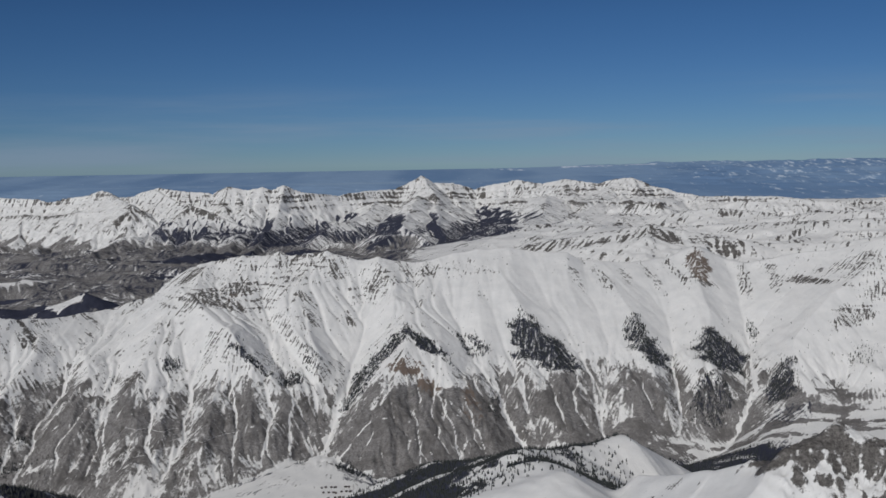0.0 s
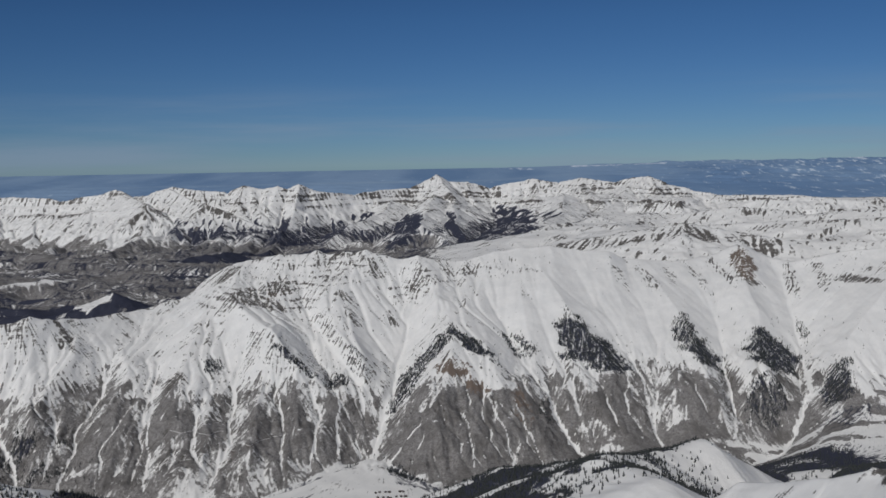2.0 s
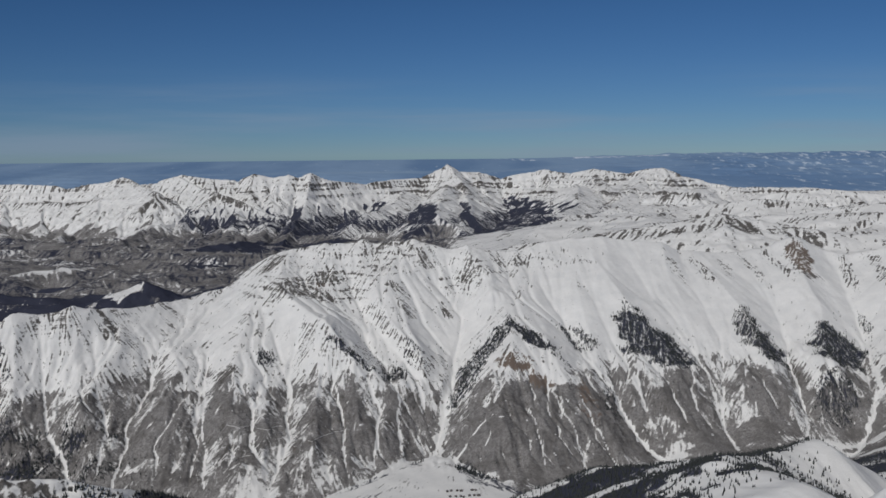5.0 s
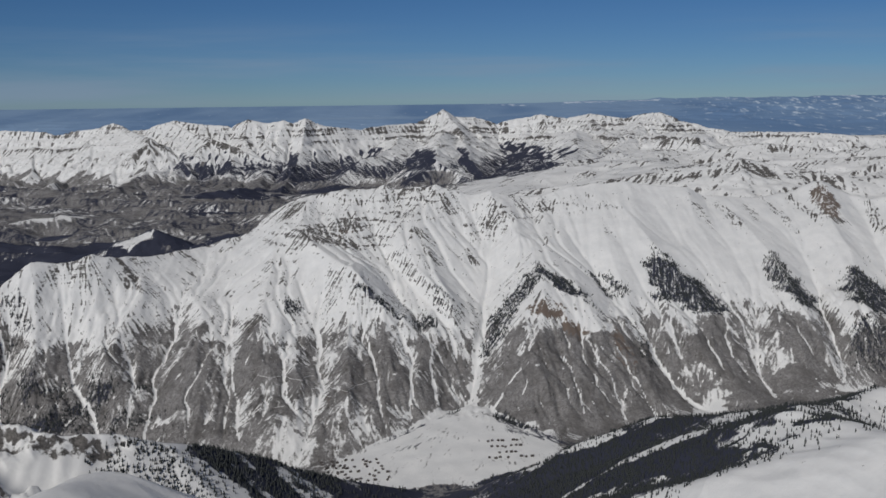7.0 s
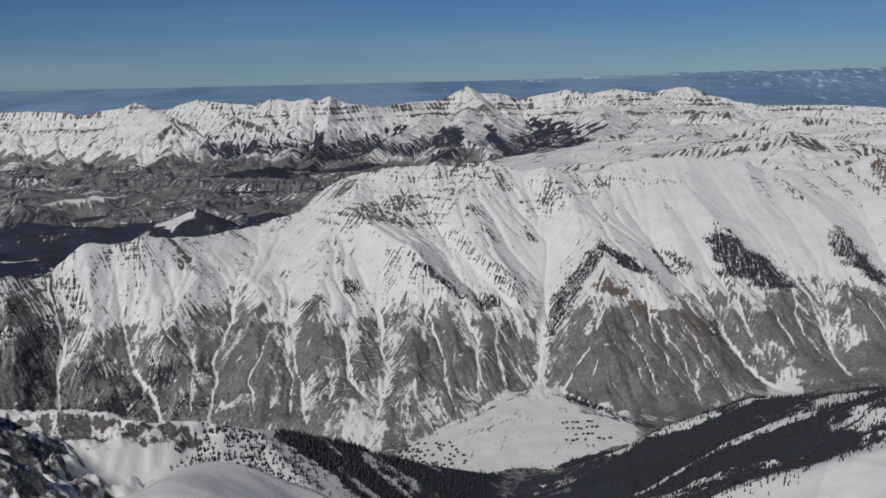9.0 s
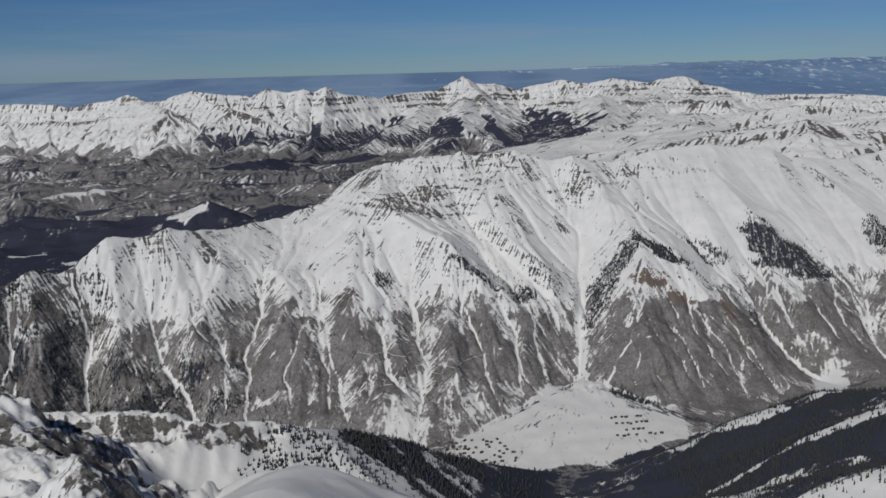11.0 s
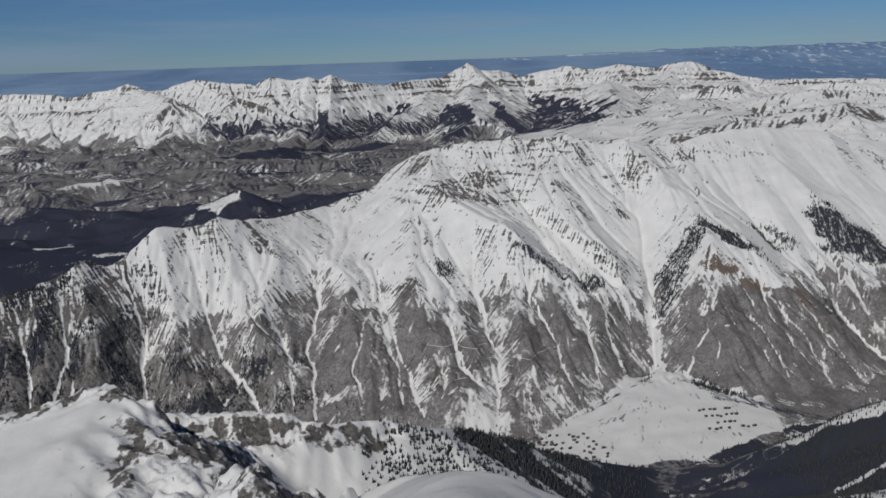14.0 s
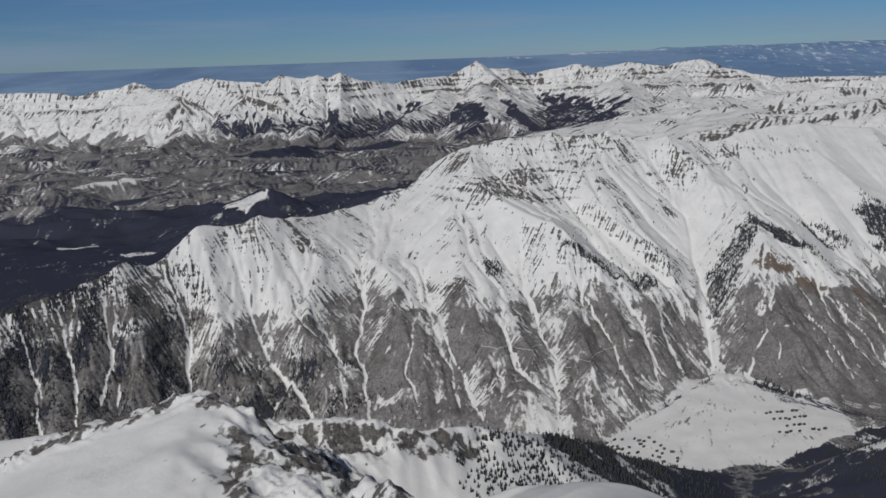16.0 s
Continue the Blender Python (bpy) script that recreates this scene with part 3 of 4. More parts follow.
v_all = np.array([-1500, -900, -500, -250, -100, 0, 80, 140, 190] + rows_between(230, 300, 4.0, 2.0) + rows_between(300, 490, 1.05, 1.05) + rows_between(490, 660, 1.5, 1.5) + rows_between(660, 965, 1.0, 1.0)
                 + rows_between(965, 2000, 3.6, 5.5) + rows_between(2000, 2720, 3.4, 3.6) + rows_between(2720, 4700, 12, 25) + [4740])
U, V = np.meshgrid(u_all, v_all)
X, Y = -70 + U * (np.clip(V, 0, None) + 300), V + 0.0
Z, kind = land(X.ravel(), Y.ravel())
Z = Z.reshape(X.shape)
shape = X.shape
S, FACE, NEARBY, CHUTE, CLIFF, FAN = (kind[k].reshape(shape) for k in ("s", "face", "near", "chute", "cliff", "fan"))
ON_FACE = FACE * (1 - NEARBY)


def blurred(f, times):
    for _ in range(times):
        f = (np.roll(f, 1, 0) + np.roll(f, -1, 0) + 2 * f) / 4
        f = (np.roll(f, 1, 1) + np.roll(f, -1, 1) + 2 * f) / 4
    return f


def slopes(z):
    a = np.gradient(z, axis=1) / np.gradient(X, axis=1)
    return a, (np.gradient(z, axis=0) - a * np.gradient(X, axis=0)) / np.gradient(Y, axis=0)


def field_at(f, x, y):
    """A field of the sheet at any place."""
    u = (x + 70) / (np.clip(y, 0, None) + 300)
    i = np.clip(np.searchsorted(v_all, y) - 1, 0, len(v_all) - 2)
    j = np.clip(np.searchsorted(u_all, u) - 1, 0, len(u_all) - 2)
    a = np.clip((y - v_all[i]) / (v_all[i + 1] - v_all[i]), 0, 1)
    b = np.clip((u - u_all[j]) / (u_all[j + 1] - u_all[j]), 0, 1)
    return (f[i, j] * (1 - b) + f[i, j + 1] * b) * (1 - a) + (f[i + 1, j] * (1 - b) + f[i + 1, j + 1] * b) * a


ROW_OF = np.clip(np.searchsorted((v_all[:-1] + v_all[1:]) / 2, np.arange(0, 4800, 0.5)), 0, len(v_all) - 1)


def cell_of(x, y):
    """The nearest corner of the sheet."""
    i = ROW_OF[np.clip((y * 2 + 0.5).astype(np.int64), 0, len(ROW_OF) - 1)]
    j = np.round(((x + 70) / (y + 300) - u_in[0]) / (u_in[1] - u_in[0])).astype(np.int64) + len(side)
    return i * shape[1] + np.clip(j, 0, shape[1] - 1)


def run_off(z, y0, y1, stride, steps, blur):
    """How much more (above 0) or less (below 0) water than usual runs over each place, as it finds its way down the slope."""
    r0, r1 = np.searchsorted(v_all, y0), np.searchsorted(v_all, y1)
    a, b = slopes(blurred(z, blur))
    a, b = a.ravel(), b.ravel()
    n = stride / (np.hypot(a, b) + 0.05)
    a, b = a * n, b * n
    px, py = X[r0:r1].ravel().copy(), Y[r0:r1].ravel().copy()
    first, size = r0 * shape[1], (r1 - r0) * shape[1]
    count = np.ones(size)
    for _ in range(steps):
        c = cell_of(px, py)
        px, py = px - a[c], py - b[c]
        m = (py > y0) & (py < y1)
        px, py = px[m], py[m]
        c = cell_of(px, py) - first
        count += np.bincount(c[(c >= 0) & (c < size)], minlength=size)
    count = blurred(count.reshape(r1 - r0, shape[1]), 1)
    out = np.zeros(shape)
    out[r0:r1] = np.clip(np.log2(count / blurred(count, 40)), -2, 3)
    return out


# water has cut the ridge's face and the far mountains into branching runnels
WET = np.zeros(shape)
for y0, y1, stride, steps, depth, soft in ((660, 1000, 1.0, 110, 0.34, 1), (1000, 1985, 4.5, 26, 0.8, 1), (1985, 2720, 3.5, 46, 1.3, 1)):
    band = step(y0, y0 + 12, Y) * step(y1, y1 - 12, Y)
    for _ in range(2 if y0 < 1000 else 1):
        wet = run_off(Z, y0, y1, stride, steps, soft)
        Z = Z - depth * band * np.clip(blurred(wet, 1), -1.2, 2.4) * (1 if y0 > 1000 else ON_FACE * (0.5 + 0.1 * step(55, 75, Z) * step(40, -60, X) - 0.27 * step(50, 70, Z) * step(-40, 40, X)) * (0.3 + 0.7 * step(0.97, 0.8, S)))
    WET = WET + band * blurred(wet, 1)
# drifted snow rounds the creases of the nearest slopes
Z = np.where(Y < 436, Z + 0.8 * (blurred(Z, 4) - Z) * step(428, 418, Y) * step(-292, -306, X), Z)
gx, gy = slopes(Z)
STEEP = np.hypot(gx, gy)
sx, sy = slopes(blurred(Z, 3))



def fall_lines(y0, y1, stride, steps, grain, seed):
    """Streaks that run down the slope: grain drawn out along the way that water would take. About 0 to 1."""
    out = np.full(shape, 0.5)
    r = (v_all > y0) & (v_all < y1)
    a0, b0 = sx.ravel(), sy.ravel()
    n0 = stride / (np.hypot(a0, b0) + 0.03)
    a0, b0 = a0 * n0, b0 * n0
    total, weight = rough(X[r].ravel() / grain, Y[r].ravel() / grain, seed), 1.0
    for way in (1, -1):
        px, py = X[r].ravel(), Y[r].ravel()
        for k in range(steps):
            c = cell_of(px, py)
            px, py = px + way * a0[c], py + way * b0[c]
            w = 1 - k / steps
            total, weight = total + w * rough(px / grain, py / grain, seed), weight + w
    total = total / weight
    total = (total - total.mean()) / total.std()
    out[r] = np.clip(0.5 + 0.22 * total, 0, 1).reshape(out[r].shape)
    return out


streak = fall_lines(600, 1020, 1.15, 4, 1.5, 301)
broad = fall_lines(600, 1020, 3.4, 7, 6.5, 305)
streak = np.where(Y > 1960, fall_lines(1960, 2740, 4.5, 3, 4.6, 303), streak)
streak = np.where((Y > 1020) & (Y < 1960), fall_lines(1020, 1961, 4.5, 3, 4.4, 311), streak)
streak = np.where(Y < 600, fall_lines(300, 601, 1.2, 3, 1.6, 313), streak)
streak = np.where(Y < 600, np.clip(0.5 + 0.45 * (streak - 0.5) + 0.28 * fractal(X / 4, Y / 4, 3, 212), 0, 1), streak)
tongue = fall_lines(1960, 2740, 11, 6, 30, 309)


def patch(x, y, spots, fuzz=0.22):
    """How far places lie within ragged ovals: x, y, half-axes, turn in degrees, strength."""
    out = np.zeros(x.shape)
    for px, py, rx, ry, turn, strength in spots:
        reach = (1.45 + fuzz) * max(rx, ry)
        m = (np.abs(x - px) < reach) & (np.abs(y - py) < reach)
        c, s = math.cos(radians(turn)), math.sin(radians(turn))
        dx, dy = x[m] - px, y[m] - py
        d = np.hypot((c * dx + s * dy) / rx, (c * dy - s * dx) / ry) + 0.5 * fractal(x[m] / max(11, 0.5 * reach), y[m] / max(11, 0.3 * reach), 4, 201)
        out[m] = np.maximum(out[m], strength * step(1.0 + fuzz, 1.0 - fuzz, d))
    return out


def inside(x, y, corners, soft):
    """1 within a ring of corners that turns to the left, fading over its edges."""
    d = np.full(x.shape, 1e9)
    for (ax, ay), (bx, by) in zip(corners, corners[1:] + corners[:1]):
        d = np.minimum(d, ((bx - ax) * (y - ay) - (by - ay) * (x - ax)) / math.hypot(bx - ax, by - ay))
    return step(-soft, soft, d + 3.5 * fractal(x / 13, y / 13, 3, 203))


# groves of conifers on the ridge: x, y, half-axes, turn, strength
GROVES = [(-201, 785, 7, 9, 15, 0.75), (-54, 787, 11, 40, -34, 0.78), (-14, 802, 22, 7, -42, 0.95), (20, 820, 20, 9, -55, 0.75), (62, 838, 13, 20, 0, 1.0), (76, 818, 26, 18, -25, 1.0),
          (150, 850, 9, 22, -8, 0.8), (160, 824, 12, 16, -15, 1.0), (211, 832, 19, 26, -20, 1.0), (192, 778, 13, 22, -25, 0.7), (245, 785, 12, 24, -20, 0.85), (240, 745, 20, 12, 0, 0.7),
          (-140, 776, 22, 3.8, -25, 0.85), (-112, 774, 11, 7, 30, 0.7)]
GROVES += [(-128, 672, 26, 2.5, 38, 0.7), (-100, 694, 9, 2, 40, 0.7), (-52, 672, 22, 3, -38, 0.9), (-100, 790, 7, 14, 30, 0.5), (34, 765, 8, 14, 0, 0.5), (-64, 680, 6, 18, 30, 0.8), (-30, 655, 34, 4, -22, 0.8), (-120, 655, 22, 3, 25, 0.55), (70, 700, 30, 8, 30, 0.6),
           (120, 715, 26, 8, 10, 0.5), (180, 705, 40, 12, 8, 0.6), (310, 800, 16, 10, 30, 0.4), (248, 870, 4, 16, 0, 0.6)]
# bare rock on the ridge
CRAGS = [(-58, 893, 13, 15, 30, 0.8), (-107, 855, 8, 26, 15, 0.65), (-190, 858, 26, 13, 10, 0.9), (-165, 880, 30, 9, 0, 0.7), (-128, 893, 26, 8, -5, 0.4), (-200, 905, 30, 12, 10, 0.42), (-310, 822, 12, 22, 10, 0.55),
         (-395, 752, 16, 12, 30, 0.5), (-430, 715, 26, 26, 30, 0.5), (310, 906, 30, 6, -55, 1.1), (224, 955, 12, 30, 0, 1.05), (112, 925, 6, 26, 10, 0.6), (135, 928, 6, 30, 12, 0.65), (158, 932, 6, 30, 8, 0.65),
         (182, 938, 6, 34, 10, 0.65), (204, 945, 5, 30, 10, 0.6), (10, 915, 30, 12, 0, 0.4)]
CRAGS += [(262, 940, 6, 30, -10, 0.8), (285, 932, 6, 30, -12, 0.75), (345, 905, 30, 22, -30, 0.6), (-225, 765, 9, 9, 0, 0.9), (-30, 775, 10, 9, 0, 0.95), (-12, 764, 9, 7, -30, 0.9), (17, 755, 10, 20, 10, 0.6),
          (-75, 860, 7, 20, 0, 0.45), (30, 880, 5, 14, 20, 0.5), (-155, 842, 8, 22, 40, 0.5), (322, 846, 26, 12, 30, 0.9), (352, 870, 22, 12, 20, 0.8)]
RUST = [(-30, 773, 15, 13, 0, 0.95), (-12, 764, 12, 9, -30, 0.9), (17, 755, 10, 22, 10, 0.8), (224, 955, 14, 26, 0, 0.8), (-165, 700, 16, 10, 0, 0.35), (-260, 700, 14, 14, 0, 0.4), (-170, 870, 9, 7, 0, 0.4)]

dark_west = patch(X, Y, [(-445, 690, 70, 80, 30, 1.0), (-398, 725, 26, 46, 20, 0.95), (-345, 700, 60, 26, 0, 0.9), (-372, 752, 9, 14, 0, 0.8), (-300, 690, 30, 14, 0, 0.7)], 0.5)
# grey leafless woods on the lower face, parted by chutes and glades
ON = step(-0.06, 0.0, S) * step(1.3, 1.0, S)
edge = np.interp(X + 6 * rough(X / 14, Y / 14, 111), *np.array(TREELINE).T)
glade = step(0.10, 0.45, fractal(X / 17, Y / 24, 4, 103))
blend = 0.36 * glade + 2.2 * np.clip(broad - 0.5, 0, 0.4) * step(-0.35, 0.25, fractal(X / 42, Y / 60, 2, 153))
blend *= (0.6 + 0.4 * step(-260, -200, X)) * (1 - 0.8 * patch(X, Y, [(-30, 715, 46, 52, 0, 1.0)]))
brush = ON * step(6, -6, Z - edge + 9 * fractal(X / 12, Y / 18, 3, 101) - 9 * (streak - 0.5)) * np.clip(0.7 - 0.5 * blend + 0.36 * fractal(X / 12, Y / 26, 5, 163, 0.65), 0.15, 0.82)
bare = patch(X, Y, [(-190, 654, 16, 20, 0, 0.8), (66, 718, 9, 24, -30, 1.0), (-12, 782, 30, 5, -45, 0.8)])
brush = np.maximum(brush, 0.93 * patch(X, Y, [(-30, 712, 42, 46, 0, 1.0), (-262, 715, 16, 30, 0, 0.9), (-140, 712, 26, 26, 0, 0.85), (30, 738, 30, 34, 0, 0.95), (86, 765, 17, 34, 0, 0.95), (141, 770, 13, 30, 0, 0.95), (198, 765, 20, 26, 0, 0.8), (-225, 735, 11, 34, 0, 0.95)], 0.15) * step(58, 50, Z) * ON)
brush = np.maximum(brush, 0.84 * dark_west * ON * step(62, 50, Z))
thread = step(1.0, 2.0, WET + 0.9 * rough(X / 6, Y / 14, 191)) * ON_FACE
brush *= (1 - 0.5 * bare) * (1 - CHUTE) * (1 - 0.85 * thread)
brush = np.maximum(brush, (S > -0.9) * (S < 0.1) * step(-150, -175, X) * (1 - 0.8 * patch(X, Y, [(-188, 652, 11, 22, 0, 1.0)])) * (1 - NEARBY) * np.clip(0.72 + 0.3 * fractal(X / 16, Y / 24, 4, 205), 0.3, 0.85) * (1 - CHUTE))
brush *= 1 - FAN
brush = np.maximum(brush, FAN * 0.34 * step(-0.1, 0.5, fractal(X / 9, Y / 12, 4, 177)))
# bare rock, most of it along ribs and under the crest
ribs = np.clip(1.6 * (streak - 0.32), 0, 1)
west = step(60, -60, X)
under_crest = step(0.72, 0.95, S) * step(1.06, 1.0, S) * (0.55 + 0.45 * west)
loose_rock = step(-0.15, 0.4, fractal(X / 45, Y / 60, 4, 105)) * (0.3 + 0.7 * west)
rockiness = ON * np.clip(0.56 * patch(X, Y, CRAGS, 0.5) + 0.1 * under_crest * (0.5 + broad) + 0.43 * loose_rock * (0.25 + 0.75 * step(0.3, 0.75, broad)), 0, 0.6)
rockiness = np.maximum(rockiness, 0.66 * patch(X, Y, [(-31, 776, 10, 8, 0, 1.0), (-13, 765, 10, 5, -30, 1.0), (17, 757, 5, 14, 15, 0.9), (-225, 765, 8, 8, 0, 0.9)], 0.6))
rockiness = np.maximum(rockiness, ON * 0.42 * step(0.75, 1.2, STEEP)) * (1 - 0.8 * CHUTE)
rockiness = np.maximum(rockiness, ON * dark_west * (0.42 + 0.14 * step(58, 70, Z)) * (1 - CHUTE)) * (1 - 0.7 * thread)
# level beds of rock crop out below the western summit, ribs of it along the crest and between the runnels
beds = step(0.0, 0.35, rough(X / 70, (Z + 1.5 * rough(X / 25, Y / 25, 193)) / 2.6, 195) + 0.35 * rough(X / 9, Z / 1.3, 197))
strata = patch(X, Y, [(-185, 885, 58, 42, 10, 1.0), (-120, 905, 44, 28, 0, 0.9), (-150, 855, 26, 30, 35, 0.7), (-62, 900, 30, 24, 0, 0.9)], 0.5)
rockiness = np.maximum(rockiness, ON * strata * (0.2 + 0.3 * beds + 0.1 * np.clip(-WET, 0, 1)))
dry = step(0.0, -1.0, WET + 0.7 * rough(X / 11, Y / 24, 199)) * step(-0.1, 0.35, fractal(X / 34, Y / 44, 3, 200)) * (1 - 0.6 * patch(X, Y, [(-222, 838, 30, 50, 10, 1.0), (-105, 835, 40, 30, 0, 1.0), (-30, 850, 30, 40, 0, 1.0), (-275, 840, 26, 40, 0, 0.8)]))
rockiness = np.maximum(rockiness, ON * dry * (0.36 * step(0.62, 0.9, S) * (0.3 + 0.7 * west) + 0.38 * west * step(edge - 4, edge + 6, Z) * step(edge + 40, edge + 15, Z)) * (1 - CHUTE))
conifer = patch(X, Y, GROVES, 0.35) * (1 - 0.5 * CHUTE) * 0.64
conifer = np.maximum(conifer, ON * dark_west * np.clip(0.36 + 0.55 * fractal(X / 14, Y / 20, 4, 175), 0.0, 0.66) * (1 - CHUTE) * (1 - 0.8 * thread))
# tableland: woods near the ridge, then brush, fields and dark strips
table = step(1.06, 1.2, S) * step(2130, 2040, Y + 60 * rough(X / 80, Y / 80, 135)) * step(86, 70, Z - 14 * step(-250, -100, -X) * step(1300, 1000, Y)) * (Y > 640) * (1 - NEARBY) * step(10, -90, X + 30 * rough(X / 60, Y / 60, 213))
brush = np.maximum(brush, table * np.clip(0.82 + 0.3 * fractal(X / 90, Y / 100, 7, 123, 0.62), 0, 0.95))
meadow = patch(X, Y, [(-600, 1515, 62, 22, 42, 0.8), (-530, 1205, 16, 12, 0, 1.0), (-540, 1098, 22, 6, 10, 1.0), (-345, 1385, 34, 10, 25, 0.9), (-290, 1465, 40, 8, 20, 0.8),
                      (-384, 1096, 12, 16, 20, 1.0), (-396, 1090, 8, 24, 30, 0.9), (-470, 1020, 12, 9, 0, 0.9), (-700, 1700, 50, 22, 30, 0.5)])
brush *= 1 - 0.7 * meadow * table
wood_table = step(1310, 1255, Y + 80 * fractal(X / 110, Y / 90, 6, 107, 0.6) - 0.35 * np.clip(X + 420, 0, 300))
wood_table = np.maximum(wood_table, patch(X, Y, [(-545, 1405, 110, 22, 35, 1.0), (-440, 1850, 90, 60, 0, 1.0), (-300, 1930, 110, 30, 0, 0.9), (-400, 1600, 60, 14, 30, 0.8)]))
wood_table = np.maximum(wood_table, 0.42 * step(0.05, 0.5, fractal(X / 130, Y / 110, 7, 127, 0.62)))
conifer = np.maximum(conifer, table * np.maximum(wood_table * np.clip(1.0 + 0.4 * fractal(X / 30, Y / 40, 5, 187, 0.65), 0.4, 1), 0.36 + 0.3 * fractal(X / 60, Y / 80, 6, 183, 0.6)) * (1 - meadow))
# far range
farland = step(1880, 1960, Y) * step(2760, 2700, Y) * (1 - table)
broken = step(-0.25, 0.25, fractal(X / 70, Y / 70, 3, 137))
layers = step(0.02, 0.2, rough(X / 160, (Z + 3 * rough(X / 90, Y / 90, 209)) / 4.5, 210) + 0.3 * rough(X / 22, Y / 22, 211)) * step(-420, -260, X) * step(92, 104, Z)
rockiness = np.maximum(rockiness, farland * np.clip(0.4 * patch(X, Y, [(-640, 2225, 34, 46, 20, 1.0), (-520, 2250, 60, 30, -30, 0.8), (-900, 2330, 120, 22, -10, 0.7), (-20, 2440, 60, 60, 0, 0.7)], 0.5) * step(0.3, -0.7, WET) + 0.72 * CLIFF * (0.35 + 0.65 * broken) + 0.05 + 0.06 * step(-380, -460, X) + 0.27 * broken * step(0.1, -0.9, WET) + 0.19 * layers + 0.22 * step(0.6, 1.1, STEEP), 0, 0.75) * step(70, 90, Z))
away = step(0.0, 0.3, gx + 0.25 * rough(X / 60, Y / 60, 139))
timber = step(112, 98, Z + 8 * fractal(X / 40, Y / 40, 4, 109) + 14 * (tongue - 0.5)) * step(-640, -540, X) * step(300, 200, X)
conifer = np.maximum(conifer, farland * timber * np.maximum(0.22 + 0.7 * away, 0.62 * step(96, 80, Z + 10 * fractal(X / 30, Y / 40, 3, 204))) * (1 - 0.5 * step(0.4, 1.4, WET)))
conifer = np.maximum(conifer, 0.8 * patch(X, Y, [(95, 1925, 80, 26, 35, 1.0), (-330, 2080, 70, 50, 0, 0.9), (-120, 2010, 26, 50, -20, 0.9), (-500, 2120, 60, 34, -30, 0.9)], 0.35) * step(104, 94, Z))
brush = np.maximum(brush, farland * step(74, 64, Z + 55 * (tongue - 0.5)) * 0.75)
# high basins east of the tableland
basin = step(960, 1000, Y) * step(2050, 1950, Y) * (1 - table) * (S > 1.0)
rockiness = np.maximum(rockiness, basin * 0.56 * patch(X, Y, [(120, 1225, 50, 12, -15, 0.9), (175, 1196, 50, 14, -20, 1.0), (232, 1188, 40, 16, -5, 1.0), (290, 1178, 40, 12, -10, 0.8), (400, 1240, 60, 12, -35, 0.7),
                                                           (330, 1560, 110, 14, -10, 0.8), (480, 1490, 90, 14, -15, 0.8), (520, 1890, 120, 16, -15, 0.8), (420, 2010, 160, 10, 0, 0.8)], 0.5))
rockiness = np.maximum(rockiness, basin * (0.06 + 0.27 * step(0.0, -1.0, WET + 0.6 * rough(X / 50, Y / 60, 198)) * step(-0.05, 0.3, fractal(X / 110, Y / 120, 3, 202)) + 0.42 * step(0.35, 0.8, STEEP) + 0.12 * step(0.1, 0.5, fractal(X / 45, Y / 45, 4, 143))))
# near slopes
NEAR_CRAGS = [(-276, 462, 18, 4.5, 8, 0.75), (-248, 471, 11, 4.5, 25, 0.72), (-302, 458, 14, 9, 0, 0.5), (-294, 398, 9, 8, 0, 0.62), (-284, 390, 12, 9, 0, 0.6), (-268, 402, 14, 12, 0, 0.52),
              (-314, 428, 7, 4, -40, 0.8), (-326, 434, 5, 3, 0, 0.7), (-286, 424, 14, 24, 0, 0.62), (-290, 396, 6, 6, 0, 0.9), (-282, 404, 9, 10, 0, 0.75), (-259, 358, 10, 12, 0, 0.85), (-341, 433, 10, 5, 0, 0.8), (-357, 433, 9, 5, 0, 0.8), (-376, 426, 13, 6, 30, 0.75), (-329, 434, 6, 4, 0, 0.7), (-304, 404, 5, 12, 35, 0.55), (-302, 384, 6, 14, 15, 0.5), (122, 354, 17, 15, 20, 1.0), (110, 350, 9, 12, 0, 0.9),
              (165, 335, 26, 18, 0, 0.55), (128, 338, 14, 10, 0, 0.5)]
rockiness = np.maximum(rockiness, NEARBY * np.clip(patch(X, Y, NEAR_CRAGS, 0.45) * (0.8 + 0.7 * fractal(X / 9, Y / 9, 4, 155)) + 0.42 * step(0.85, 1.4, STEEP + 0.4 * fractal(X / 14, Y / 14, 3, 157)), 0, 0.64 + 0.1 * (X > 60)))
# dark woods down to the valley, parted by open strips of snow
strip = rough((0.42 * X + 0.9 * Y + 8 * rough(X / 50, Y / 50, 145)) / 14, (X - 0.42 * Y) / 120, 133)
open_strip = step(0.06, 0.24, strip + 0.1 * fractal(X / 8, Y / 8, 3, 179))
shady = step(0.05, -0.18, gy + 0.14 * fractal(X / 18, Y / 18, 3, 131))
east = step(-222, -205, X) * step(430, 460, Y + 0.2 * X)
wood_e = np.maximum(shady * (1 - 0.8 * open_strip), (1 - 0.88 * open_strip) * step(80, 64, Z + 12 * fractal(X / 25, Y / 25, 3, 147) + 0.12 * X)) * step(95, 60, X)
wood_w = 0.36 * step(-250, -228, X) * step(-185, -205, X) * step(438, 452, Y) * (1 - shady)
near_wood = NEARBY * np.maximum(east * wood_e, wood_w)
near_wood = np.maximum(near_wood, NEARBY * patch(X, Y, [(118, 535, 8, 26, -60, 0.9), (150, 560, 22, 30, 0, 1.0), (200, 600, 40, 30, 0, 1.0)]))
